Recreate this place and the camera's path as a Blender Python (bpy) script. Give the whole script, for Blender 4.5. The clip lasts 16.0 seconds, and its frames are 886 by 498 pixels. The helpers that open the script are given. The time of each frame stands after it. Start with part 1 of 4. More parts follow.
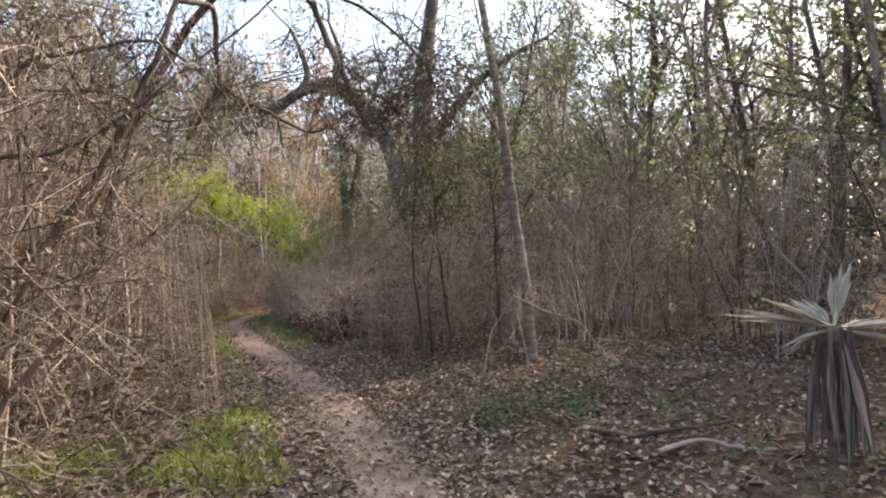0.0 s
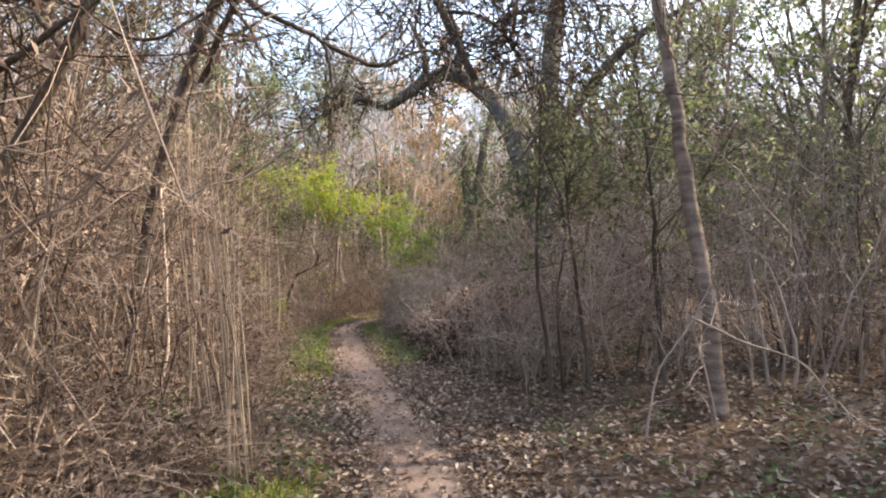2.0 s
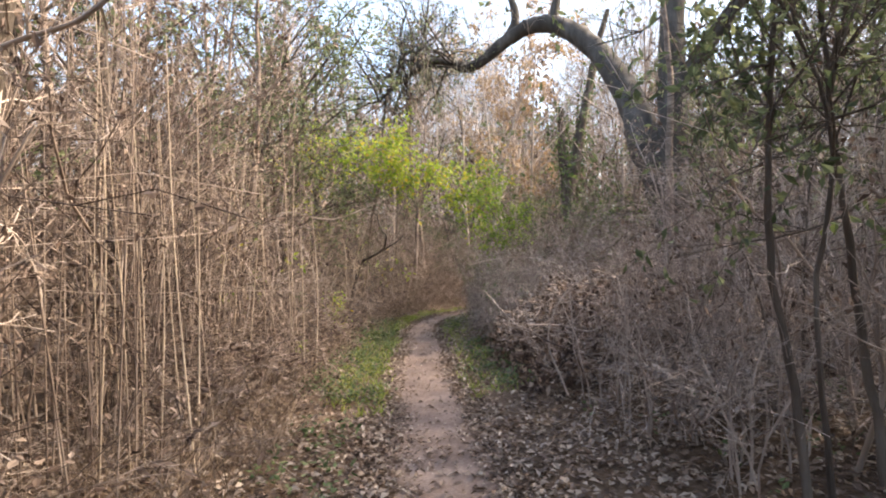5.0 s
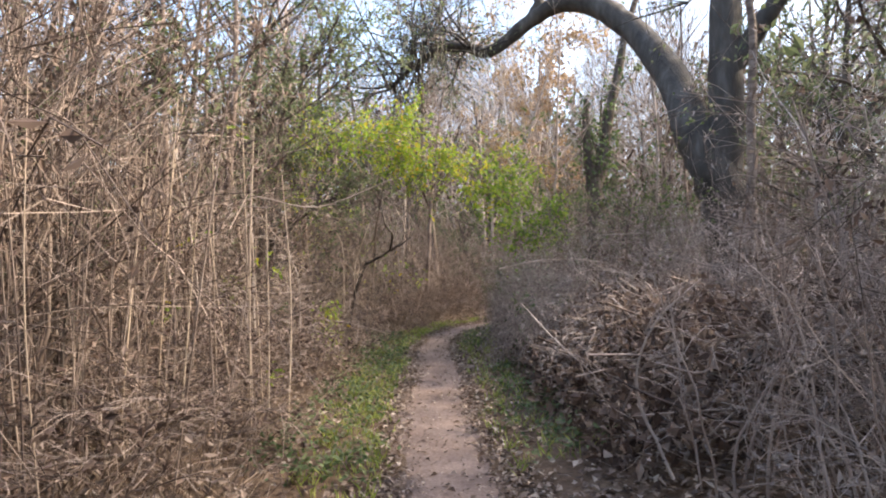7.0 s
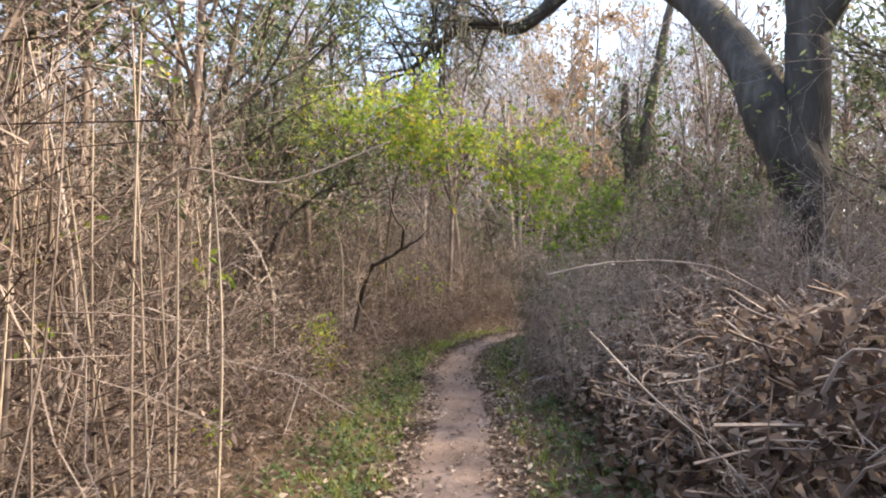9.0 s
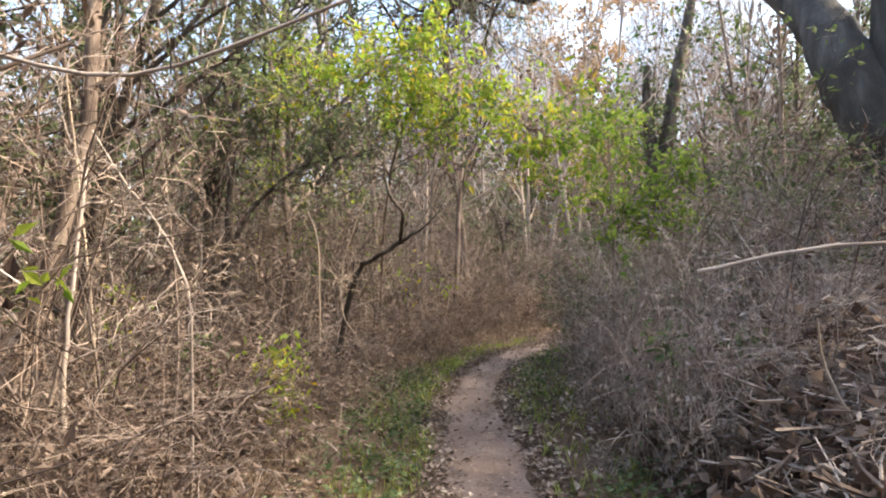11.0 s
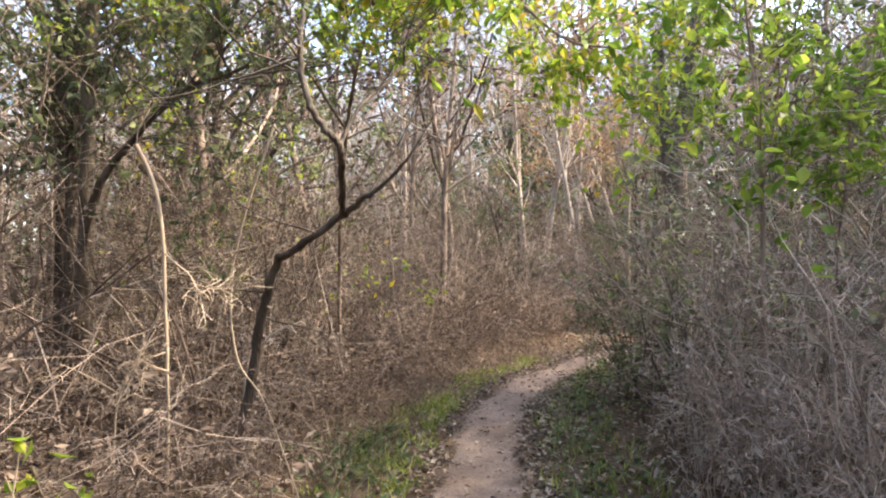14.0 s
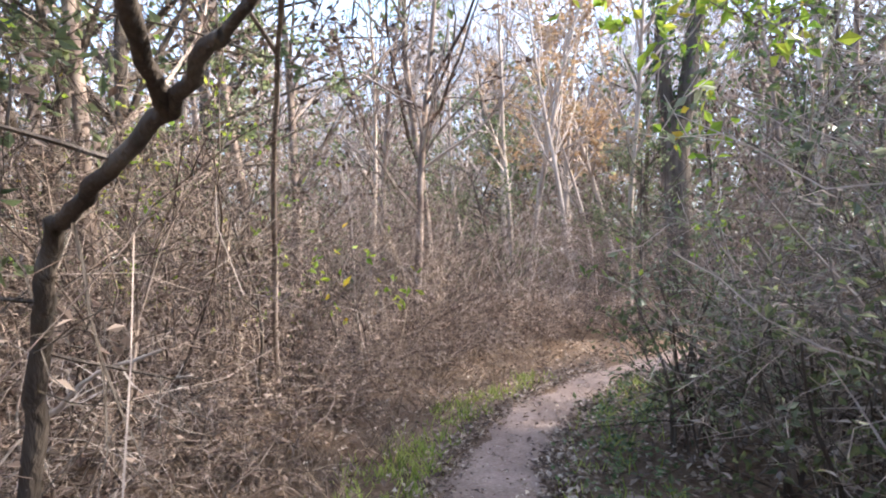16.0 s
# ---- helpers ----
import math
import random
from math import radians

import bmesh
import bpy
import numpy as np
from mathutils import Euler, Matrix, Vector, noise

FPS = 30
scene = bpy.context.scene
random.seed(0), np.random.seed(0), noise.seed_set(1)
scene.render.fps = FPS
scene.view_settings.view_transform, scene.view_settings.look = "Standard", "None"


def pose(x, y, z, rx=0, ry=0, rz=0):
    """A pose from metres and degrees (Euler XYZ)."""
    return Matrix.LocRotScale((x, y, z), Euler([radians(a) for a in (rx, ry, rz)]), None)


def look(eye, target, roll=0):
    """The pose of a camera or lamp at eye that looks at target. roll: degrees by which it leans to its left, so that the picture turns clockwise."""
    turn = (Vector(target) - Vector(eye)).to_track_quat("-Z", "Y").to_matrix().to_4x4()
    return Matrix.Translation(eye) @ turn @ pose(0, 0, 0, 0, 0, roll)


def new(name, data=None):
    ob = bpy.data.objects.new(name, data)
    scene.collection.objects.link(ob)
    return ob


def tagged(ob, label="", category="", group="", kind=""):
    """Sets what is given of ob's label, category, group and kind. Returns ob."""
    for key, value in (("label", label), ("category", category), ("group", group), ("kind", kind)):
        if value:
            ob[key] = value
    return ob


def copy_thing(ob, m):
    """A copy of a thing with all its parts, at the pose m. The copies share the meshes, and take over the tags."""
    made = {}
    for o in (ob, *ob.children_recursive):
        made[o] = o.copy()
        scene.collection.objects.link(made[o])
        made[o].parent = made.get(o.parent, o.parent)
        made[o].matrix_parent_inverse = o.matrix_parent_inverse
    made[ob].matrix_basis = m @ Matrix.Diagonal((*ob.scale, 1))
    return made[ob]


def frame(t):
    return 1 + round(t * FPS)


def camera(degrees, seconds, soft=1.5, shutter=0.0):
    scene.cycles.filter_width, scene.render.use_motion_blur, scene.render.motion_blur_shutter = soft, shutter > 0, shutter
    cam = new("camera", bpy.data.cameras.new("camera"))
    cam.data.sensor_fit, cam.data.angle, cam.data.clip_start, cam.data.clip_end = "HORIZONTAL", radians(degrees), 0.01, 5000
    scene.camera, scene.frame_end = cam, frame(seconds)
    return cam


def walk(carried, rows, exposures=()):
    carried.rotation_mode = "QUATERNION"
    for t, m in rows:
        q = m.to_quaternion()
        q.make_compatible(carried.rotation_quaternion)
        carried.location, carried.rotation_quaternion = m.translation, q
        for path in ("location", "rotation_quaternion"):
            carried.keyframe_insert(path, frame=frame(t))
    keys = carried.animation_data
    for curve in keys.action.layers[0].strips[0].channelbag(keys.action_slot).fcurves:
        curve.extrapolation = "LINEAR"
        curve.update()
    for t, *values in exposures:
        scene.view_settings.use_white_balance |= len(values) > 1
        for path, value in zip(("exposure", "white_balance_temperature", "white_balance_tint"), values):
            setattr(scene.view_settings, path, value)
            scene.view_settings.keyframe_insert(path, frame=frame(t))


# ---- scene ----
cam = camera(75.0, 16.0, soft=2.0)
PATH = [
    (0.0, (0.158, 1.883, 1.465), (0.094, 6.879, 1.665), -1.54),
    (0.5, (0.174, 2.426, 1.492), (-0.062, 7.416, 1.691), -1.41),
    (1.0, (0.159, 2.967, 1.509), (-0.412, 7.929, 1.737), -1.23),
    (1.5, (0.115, 3.512, 1.498), (-0.719, 8.436, 1.731), -1.07),
    (2.0, (0.051, 4.062, 1.507), (-1.093, 8.923, 1.751), -0.92),
    (2.5, (-0.041, 4.604, 1.513), (-1.357, 9.423, 1.712), -0.99),
    (3.0, (-0.161, 5.124, 1.504), (-1.636, 9.899, 1.664), -1.12),
    (3.5, (-0.309, 5.655, 1.491), (-1.869, 10.404, 1.622), -1.35),
    (4.0, (-0.462, 6.183, 1.481), (-2.135, 10.893, 1.628), -1.32),
    (4.5, (-0.643, 6.688, 1.505), (-2.454, 11.346, 1.640), -1.57),
    (7.0, (-1.737, 9.111, 1.492), (-3.729, 13.693, 1.682), -1.34),
    (7.5, (-1.956, 9.575, 1.486), (-3.950, 14.156, 1.686), -1.36),
    (8.0, (-2.144, 10.054, 1.493), (-4.141, 14.633, 1.692), -1.30),
    (8.5, (-2.345, 10.532, 1.505), (-4.389, 15.091, 1.696), -1.30),
    (9.0, (-2.542, 10.997, 1.533), (-4.725, 15.490, 1.737), -1.17),
    (11.5, (-3.940, 13.417, 1.499), (-6.109, 17.916, 1.731), -1.56),
    (12.0, (-4.186, 13.879, 1.490), (-6.346, 18.383, 1.723), -1.60),
    (12.5, (-4.413, 14.345, 1.490), (-6.565, 18.852, 1.736), -1.60),
    (13.0, (-4.602, 14.813, 1.498), (-6.715, 19.338, 1.745), -1.71),
    (13.5, (-4.781, 15.262, 1.516), (-6.857, 19.804, 1.745), -2.01),
    (14.0, (-4.988, 15.687, 1.519), (-7.030, 20.246, 1.737), -2.24),
    (14.5, (-5.172, 16.144, 1.509), (-7.193, 20.712, 1.733), -2.31),
    (15.0, (-5.406, 16.604, 1.505), (-7.401, 21.183, 1.727), -2.28),
    (15.5, (-5.629, 17.078, 1.493), (-7.579, 21.678, 1.690), -2.11),
    (16.0, (-5.840, 17.563, 1.501), (-7.685, 22.207, 1.678), -1.94),
]
walk(cam, [(t, look(eye, target, roll)) for t, eye, target, roll in PATH], [(0.0, 2.25, 7800, 10), (3.5, 2.5, 8000, 11), (7.0, 2.3, 7200, 11), (9.0, 2.35, 7350, 10), (12.5, 2.55, 7500, 8), (14.5, 2.8, 7400, 9), (16.0, 2.9, 6350, 10)])

# ---- light ----
SUN_AZ = Vector((0.90, 0.42, 0.0)).normalized()
SUN_EL = radians(41)
SUN_DIR = SUN_AZ * math.cos(SUN_EL) + Vector((0, 0, math.sin(SUN_EL)))
world = bpy.data.worlds.new("world")
scene.world = world
world.use_nodes = True
wn = world.node_tree.nodes
sky = wn.new("ShaderNodeTexSky")
sky.sky_type = "NISHITA"
sky.sun_disc = False
sky.sun_elevation = SUN_EL
sky.sun_rotation = math.atan2(SUN_AZ.x, SUN_AZ.y)
sky.air_density, sky.dust_density = 1.0, 2.0
wn["Background"].inputs["Strength"].default_value = 0.15
world.node_tree.links.new(sky.outputs["Color"], wn["Background"].inputs["Color"])
sun = new("sun", bpy.data.lights.new("sun", "SUN"))
sun.data.energy, sun.data.angle, sun.data.color = 2.15, radians(1.5), (1.0, 0.9, 0.77)
sun.matrix_world = look(SUN_DIR * 60, (0, 0, 0))


# ---- materials ----
def nodes_of(name):
    m = bpy.data.materials.new(name)
    m.use_nodes = True
    return m, m.node_tree, m.node_tree.nodes, m.node_tree.links


def ramp(nodes, colours):
    r = nodes.new("ShaderNodeValToRGB")
    while len(r.color_ramp.elements) < len(colours):
        r.color_ramp.elements.new(0.5)
    for e, (p, c) in zip(r.color_ramp.elements, colours):
        e.position, e.color = p, (*c, 1)
    return r


def leaf_material(name, colours, through_it=0.4, rough=0.55):
    """Leaf blades: colour varies from blade to blade, with blotches; light passes through."""
    m, tree, nodes, links = nodes_of(name)
    geo = nodes.new("ShaderNodeNewGeometry")
    info = nodes.new("ShaderNodeObjectInfo")
    add = nodes.new("ShaderNodeMath")
    add.operation = "ADD"
    wrap = nodes.new("ShaderNodeMath")
    wrap.operation = "FRACT"
    links.new(geo.outputs["Random Per Island"], add.inputs[0])
    links.new(info.outputs["Random"], add.inputs[1])
    links.new(add.outputs[0], wrap.inputs[0])
    r = ramp(nodes, colours)
    links.new(wrap.outputs[0], r.inputs[0])
    n = nodes.new("ShaderNodeTexNoise")
    n.inputs["Scale"].default_value = 35
    blot = nodes.new("ShaderNodeMapRange")
    blot.inputs["To Min"].default_value, blot.inputs["To Max"].default_value = 0.6, 1.3
    links.new(n.outputs[0], blot.inputs[0])
    mul = nodes.new("ShaderNodeVectorMath")
    mul.operation = "SCALE"
    links.new(r.outputs[0], mul.inputs[0])
    links.new(blot.outputs[0], mul.inputs["Scale"])
    b = nodes["Principled BSDF"]
    b.inputs["Roughness"].default_value = rough
    b.inputs["Specular IOR Level"].default_value = 0.3
    links.new(mul.outputs[0], b.inputs["Base Color"])
    tr = nodes.new("ShaderNodeBsdfTranslucent")
    links.new(mul.outputs[0], tr.inputs["Color"])
    mix = nodes.new("ShaderNodeMixShader")
    mix.inputs[0].default_value = through_it
    links.new(b.outputs[0], mix.inputs[1])
    links.new(tr.outputs[0], mix.inputs[2])
    links.new(mix.outputs[0], nodes["Material Output"].inputs["Surface"])
    return m


def bark_material(name, colours, scale=9.0, stretch=0.25, bump=0.5, spread=0.5):
    m, tree, nodes, links = nodes_of(name)
    geo = nodes.new("ShaderNodeNewGeometry")
    co = nodes.new("ShaderNodeTexCoord")
    mp = nodes.new("ShaderNodeMapping")
    mp.inputs["Scale"].default_value = (1, 1, stretch)
    links.new(co.outputs["Object"], mp.inputs[0])
    n = nodes.new("ShaderNodeTexNoise")
    n.inputs["Scale"].default_value, n.inputs["Detail"].default_value = scale, 6
    links.new(mp.outputs[0], n.inputs["Vector"])
    fine = nodes.new("ShaderNodeTexNoise")
    fine.inputs["Scale"].default_value = scale * 7
    links.new(mp.outputs[0], fine.inputs["Vector"])
    mixv = nodes.new("ShaderNodeMath")
    mixv.operation = "MULTIPLY_ADD"
    links.new(geo.outputs["Random Per Island"], mixv.inputs[0])
    mixv.inputs[1].default_value = spread
    links.new(n.outputs[0], mixv.inputs[2])
    sub = nodes.new("ShaderNodeMath")
    sub.operation = "SUBTRACT"
    links.new(mixv.outputs[0], sub.inputs[0])
    sub.inputs[1].default_value = spread / 2
    r = ramp(nodes, colours)
    links.new(sub.outputs[0], r.inputs[0])
    b = nodes["Principled BSDF"]
    b.inputs["Roughness"].default_value = 0.85
    b.inputs["Specular IOR Level"].default_value = 0.25
    links.new(r.outputs[0], b.inputs["Base Color"])
    bp = nodes.new("ShaderNodeBump")
    bp.inputs["Strength"].default_value, bp.inputs["Distance"].default_value = bump, 0.02
    links.new(fine.outputs[0], bp.inputs["Height"])
    links.new(bp.outputs[0], b.inputs["Normal"])
    return m


def earth_material(name, colours, scales, bump, dist):
    m, tree, nodes, links = nodes_of(name)
    co = nodes.new("ShaderNodeTexCoord")
    big = nodes.new("ShaderNodeTexNoise")
    big.inputs["Scale"].default_value, big.inputs["Detail"].default_value = scales[0], 8
    big.inputs["Roughness"].default_value = 0.65
    fine = nodes.new("ShaderNodeTexNoise")
    fine.inputs["Scale"].default_value, fine.inputs["Detail"].default_value = scales[1], 6
    for t in (big, fine):
        links.new(co.outputs["Object"], t.inputs["Vector"])
    mx = nodes.new("ShaderNodeMath")
    mx.operation = "MULTIPLY_ADD"
    links.new(fine.outputs[0], mx.inputs[0])
    mx.inputs[1].default_value = 0.6
    links.new(big.outputs[0], mx.inputs[2])
    s = nodes.new("ShaderNodeMath")
    s.operation = "SUBTRACT"
    links.new(mx.outputs[0], s.inputs[0])
    s.inputs[1].default_value = 0.3
    r = ramp(nodes, colours)
    links.new(s.outputs[0], r.inputs[0])
    b = nodes["Principled BSDF"]
    b.inputs["Roughness"].default_value = 0.95
    b.inputs["Specular IOR Level"].default_value = 0.15
    links.new(r.outputs[0], b.inputs["Base Color"])
    bp = nodes.new("ShaderNodeBump")
    bp.inputs["Strength"].default_value, bp.inputs["Distance"].default_value = bump, dist
    links.new(mx.outputs[0], bp.inputs["Height"])
    links.new(bp.outputs[0], b.inputs["Normal"])
    return m


M_SOIL = earth_material("soil", [(0.25, (0.05, 0.035, 0.025)), (0.5, (0.12, 0.08, 0.055)), (0.75, (0.2, 0.145, 0.1))], (1.3, 28), 0.9, 0.05)
M_PATH = earth_material("trodden_earth", [(0.25, (0.11, 0.078, 0.064)), (0.5, (0.2, 0.147, 0.124)), (0.75, (0.31, 0.24, 0.205))], (1.6, 45), 0.8, 0.015)
M_TWIG = bark_material("twig_bark", [(0.2, (0.06, 0.043, 0.036)), (0.5, (0.165, 0.122, 0.1)), (0.8, (0.4, 0.32, 0.265))], 6, 0.3, 0.3, 0.7)
M_BARK = bark_material("dark_bark", [(0.25, (0.04, 0.03, 0.025)), (0.55, (0.1, 0.08, 0.065)), (0.8, (0.2, 0.17, 0.145))], 7, 0.2, 0.9, 0.3)
M_OAK = bark_material("oak_bark", [(0.25, (0.03, 0.026, 0.023)), (0.55, (0.08, 0.07, 0.062)), (0.8, (0.17, 0.155, 0.14))], 3, 0.3, 1.0, 0.2)
M_PALE = bark_material("pale_bark", [(0.25, (0.22, 0.17, 0.14)), (0.55, (0.4, 0.33, 0.28)), (0.8, (0.55, 0.47, 0.41))], 5, 0.2, 0.4, 0.4)
M_CANE = bark_material("dry_cane", [(0.2, (0.22, 0.165, 0.125)), (0.5, (0.38, 0.295, 0.22)), (0.8, (0.55, 0.45, 0.345))], 4, 0.1, 0.2, 0.5)
M_RING = bark_material("ringed_bark", [(0.3, (0.11, 0.08, 0.065)), (0.5, (0.22, 0.17, 0.14)), (0.7, (0.34, 0.27, 0.22))], 5, 3.0, 0.7, 0.2)
M_DEAD = leaf_material("dead_leaf", [(0.0, (0.06, 0.04, 0.032)), (0.35, (0.14, 0.095, 0.075)), (0.7, (0.25, 0.18, 0.143)), (1.0, (0.42, 0.33, 0.265))], 0.35, 0.7)
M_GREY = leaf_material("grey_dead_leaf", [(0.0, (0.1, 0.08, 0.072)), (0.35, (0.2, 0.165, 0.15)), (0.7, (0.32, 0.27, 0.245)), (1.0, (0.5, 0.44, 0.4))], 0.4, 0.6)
M_LITTER = leaf_material("fallen_leaf", [(0.0, (0.07, 0.046, 0.035)), (0.35, (0.165, 0.113, 0.087)), (0.7, (0.31, 0.232, 0.18)), (1.0, (0.51, 0.43, 0.355))], 0.15, 0.5)
M_GREEN = leaf_material("green_leaf", [(0.0, (0.06, 0.095, 0.035)), (0.5, (0.12, 0.17, 0.055)), (1.0, (0.24, 0.29, 0.1))], 0.55, 0.4)
M_SAGE = leaf_material("sage_green_leaf", [(0.0, (0.1, 0.125, 0.08)), (0.5, (0.2, 0.23, 0.15)), (1.0, (0.36, 0.39, 0.28))], 0.55, 0.3)
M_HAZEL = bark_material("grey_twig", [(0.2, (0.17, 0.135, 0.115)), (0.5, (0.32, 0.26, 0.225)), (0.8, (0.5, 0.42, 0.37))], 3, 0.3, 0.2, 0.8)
M_DULL = leaf_material("dull_green_leaf", [(0.0, (0.075, 0.1, 0.05)), (0.5, (0.15, 0.18, 0.09)), (1.0, (0.28, 0.31, 0.16))], 0.65, 0.4)
M_YELLOW = leaf_material("yellowing_leaf", [(0.0, (0.16, 0.27, 0.035)), (0.45, (0.3, 0.43, 0.06)), (0.85, (0.46, 0.5, 0.07)), (1.0, (0.62, 0.42, 0.05))], 0.65, 0.45)
M_LIME = leaf_material("bright_green_leaf", [(0.0, (0.11, 0.2, 0.03)), (0.5, (0.2, 0.32, 0.05)), (1.0, (0.38, 0.46, 0.08))], 0.65, 0.4)
M_RUST = leaf_material("rust_leaf", [(0.0, (0.26, 0.16, 0.09)), (0.5, (0.42, 0.28, 0.16)), (1.0, (0.57, 0.43, 0.27))], 0.45, 0.6)
M_GRASS = leaf_material("grass_blade", [(0.0, (0.14, 0.2, 0.045)), (0.5, (0.28, 0.36, 0.075)), (1.0, (0.46, 0.47, 0.15))], 0.4, 0.5)
M_HERB = leaf_material("ground_herb", [(0.0, (0.05, 0.08, 0.03)), (0.5, (0.1, 0.15, 0.06)), (1.0, (0.2, 0.24, 0.11))], 0.4, 0.5)
M_STRAW = leaf_material("dry_grass", [(0.0, (0.1, 0.07, 0.052)), (0.5, (0.2, 0.145, 0.108)), (1.0, (0.36, 0.28, 0.21))], 0.25, 0.7)
M_MOSS = leaf_material("hanging_moss", [(0.0, (0.16, 0.15, 0.12)), (1.0, (0.34, 0.33, 0.27))], 0.35, 0.9)
M_FROND = leaf_material("dead_frond", [(0.0, (0.22, 0.19, 0.15)), (0.5, (0.38, 0.34, 0.28)), (1.0, (0.55, 0.5, 0.42))], 0.2, 0.6)


# ---- building blocks ----
class Shape:
    """Vertices and faces gathered for one mesh."""

    def __init__(self):
        self.v, self.f, self.n = [], [], 0

    def add(self, verts, faces):
        self.v.append(np.asarray(verts, float))
        self.f.extend((np.asarray(faces) + self.n).tolist())
        self.n += len(verts)

    def tube(self, pts, r0, r1, sides=4, wob=0.0, rng=None):
        pts = np.asarray(pts, float)
        k = len(pts)
        d = np.gradient(pts, axis=0)
        d /= np.linalg.norm(d, axis=1, keepdims=True) + 1e-9
        ref = np.array([0.31, 0.17, 0.93]) if abs(d[:, 2].mean()) < 0.8 else np.array([0.95, 0.2, 0.1])
        a = np.cross(d, ref)
        a /= np.linalg.norm(a, axis=1, keepdims=True) + 1e-9
        b = np.cross(d, a)
        r = np.linspace(r0, r1, k)
        ang = np.arange(sides) * 2 * math.pi / sides
        rr = r[:, None] * np.ones(sides)
        if wob and rng is not None:
            rr = rr * (1 + wob * rng.standard_normal((k, sides)))
        verts = pts[:, None] + (a[:, None] * np.cos(ang)[None, :, None] + b[:, None] * np.sin(ang)[None, :, None]) * rr[..., None]
        i, j = np.meshgrid(np.arange(k - 1), np.arange(sides), indexing="ij")
        i, j = i.ravel(), j.ravel()
        j2 = (j + 1) % sides
        faces = np.stack([i * sides + j, i * sides + j2, (i + 1) * sides + j2, (i + 1) * sides + j], 1)
        self.add(verts.reshape(-1, 3), faces)

    def blades(self, base, along, side, length, width, fold=0.25):
        """Pointed blades folded along the midrib: two faces each."""
        base, along, side = (np.asarray(q, float) for q in (base, along, side))
        n = len(base)
        if not n:
            return
        along = along / (np.linalg.norm(along, axis=1, keepdims=True) + 1e-9)
        up = np.cross(along, side)
        up /= np.linalg.norm(up, axis=1, keepdims=True) + 1e-9
        side = np.cross(up, along)
        length, width = np.broadcast_to(length, n)[:, None], np.broadcast_to(width, n)[:, None]
        mid = base + along * length * 0.45
        v = np.stack([base, mid + side * width / 2 + up * width * fold, base + along * length, mid - side * width / 2 + up * width * fold], 1)
        o = np.arange(n)[:, None] * 4
        f = np.concatenate([o + [0, 1, 2], o + [0, 2, 3]], 0)
        self.add(v.reshape(-1, 3), f)

    def mesh(self, name, material, smooth=False):
        me = bpy.data.meshes.new(name)
        me.from_pydata(np.concatenate(self.v).tolist() if self.v else [], [], self.f)
        me.materials.append(material)
        if smooth:
            me.shade_smooth()
        me.update()
        return me


def part(name, shape, material, parent, label="", smooth=False):
    ob = new(name, shape.mesh(name, material, smooth))
    ob.parent = parent
    return tagged(ob, label) if label else ob


def thing(name, at, label, category, group=""):
    ob = new(name)
    ob.empty_display_size = 0.2
    ob.location = at
    return tagged(ob, label, category, group)


def unit(rng, n):
    v = rng.standard_normal((n, 3))
    return v / np.linalg.norm(v, axis=1, keepdims=True)


def grow(rng, out, p, d, length, r, level, spec):
    """Adds (points, radius, end radius, level) of a branch and its side branches to out."""
    seg = spec["seg"][level]
    d = np.asarray(d, float)
    p = np.asarray(p, float)
    pts, dirs = [p], []
    for _ in range(seg):
        d = d + rng.standard_normal(3) * spec["bend"][level] + np.array([0, 0, spec["lift"][level]])
        d = d / np.linalg.norm(d)
        p = p + d * length / seg
        if p[2] < 0.03:
            p = np.array([p[0], p[1], 0.03])
        pts.append(p)
        dirs.append(d)
    out.append((pts, r, max(r * 0.35, spec["thin"]), level))
    if level + 1 >= len(spec["seg"]):
        return
    count = spec["kids"][level]
    for _ in range(rng.poisson(count) if count > 3 else max(0, int(round(count + rng.normal() * 0.6)))):
        t = rng.uniform(spec["from"][level], 1.0)
        i = min(int(t * seg), seg - 1)
        base = np.asarray(pts[i]) + (np.asarray(pts[i + 1]) - np.asarray(pts[i])) * (t * seg - i)
        q = unit(rng, 1)[0]
        q = q - dirs[i] * (q @ dirs[i])
        q /= np.linalg.norm(q) + 1e-9
        a = radians(rng.uniform(*spec["angle"]))
        cd = dirs[i] * math.cos(a) + q * math.sin(a)
        grow(rng, out, base, cd, length * rng.uniform(*spec["ratio"]), max(r * (1 - 0.6 * t) * 0.55, spec["thin"]), level + 1, spec)


def wood(out, sides=(5, 3, 3, 3)):
    s = Shape()
    for pts, r0, r1, level in out:
        s.tube(pts, r0, r1, sides[min(level, 3)])
    return s


def foliage(rng, out, per, length, width, min_level, droop=0.3, spread=0.06):
    """Blades set along the finer branches."""
    s = Shape()
    base, along = [], []
    for pts, r0, r1, level in out:
        if level < min_level:
            continue
        pts = np.asarray(pts)
        k = rng.poisson(per)
        for _ in range(k):
            t = rng.uniform(0.2, 1) * (len(pts) - 1)
            i = min(int(t), len(pts) - 2)
            base.append(pts[i] + (pts[i + 1] - pts[i]) * (t - i))
            along.append(pts[i + 1] - pts[i])
    n = len(base)
    if not n:
        return s
    along = np.asarray(along)
    along = along / (np.linalg.norm(along, axis=1, keepdims=True) + 1e-9) * 0.5 + unit(rng, n) + np.array([0, 0, -droop])
    s.blades(np.asarray(base) + unit(rng, n) * spread * rng.random((n, 1)), along, unit(rng, n), length * rng.uniform(0.6, 1.35, n), width * rng.uniform(0.6, 1.3, n))
    return s


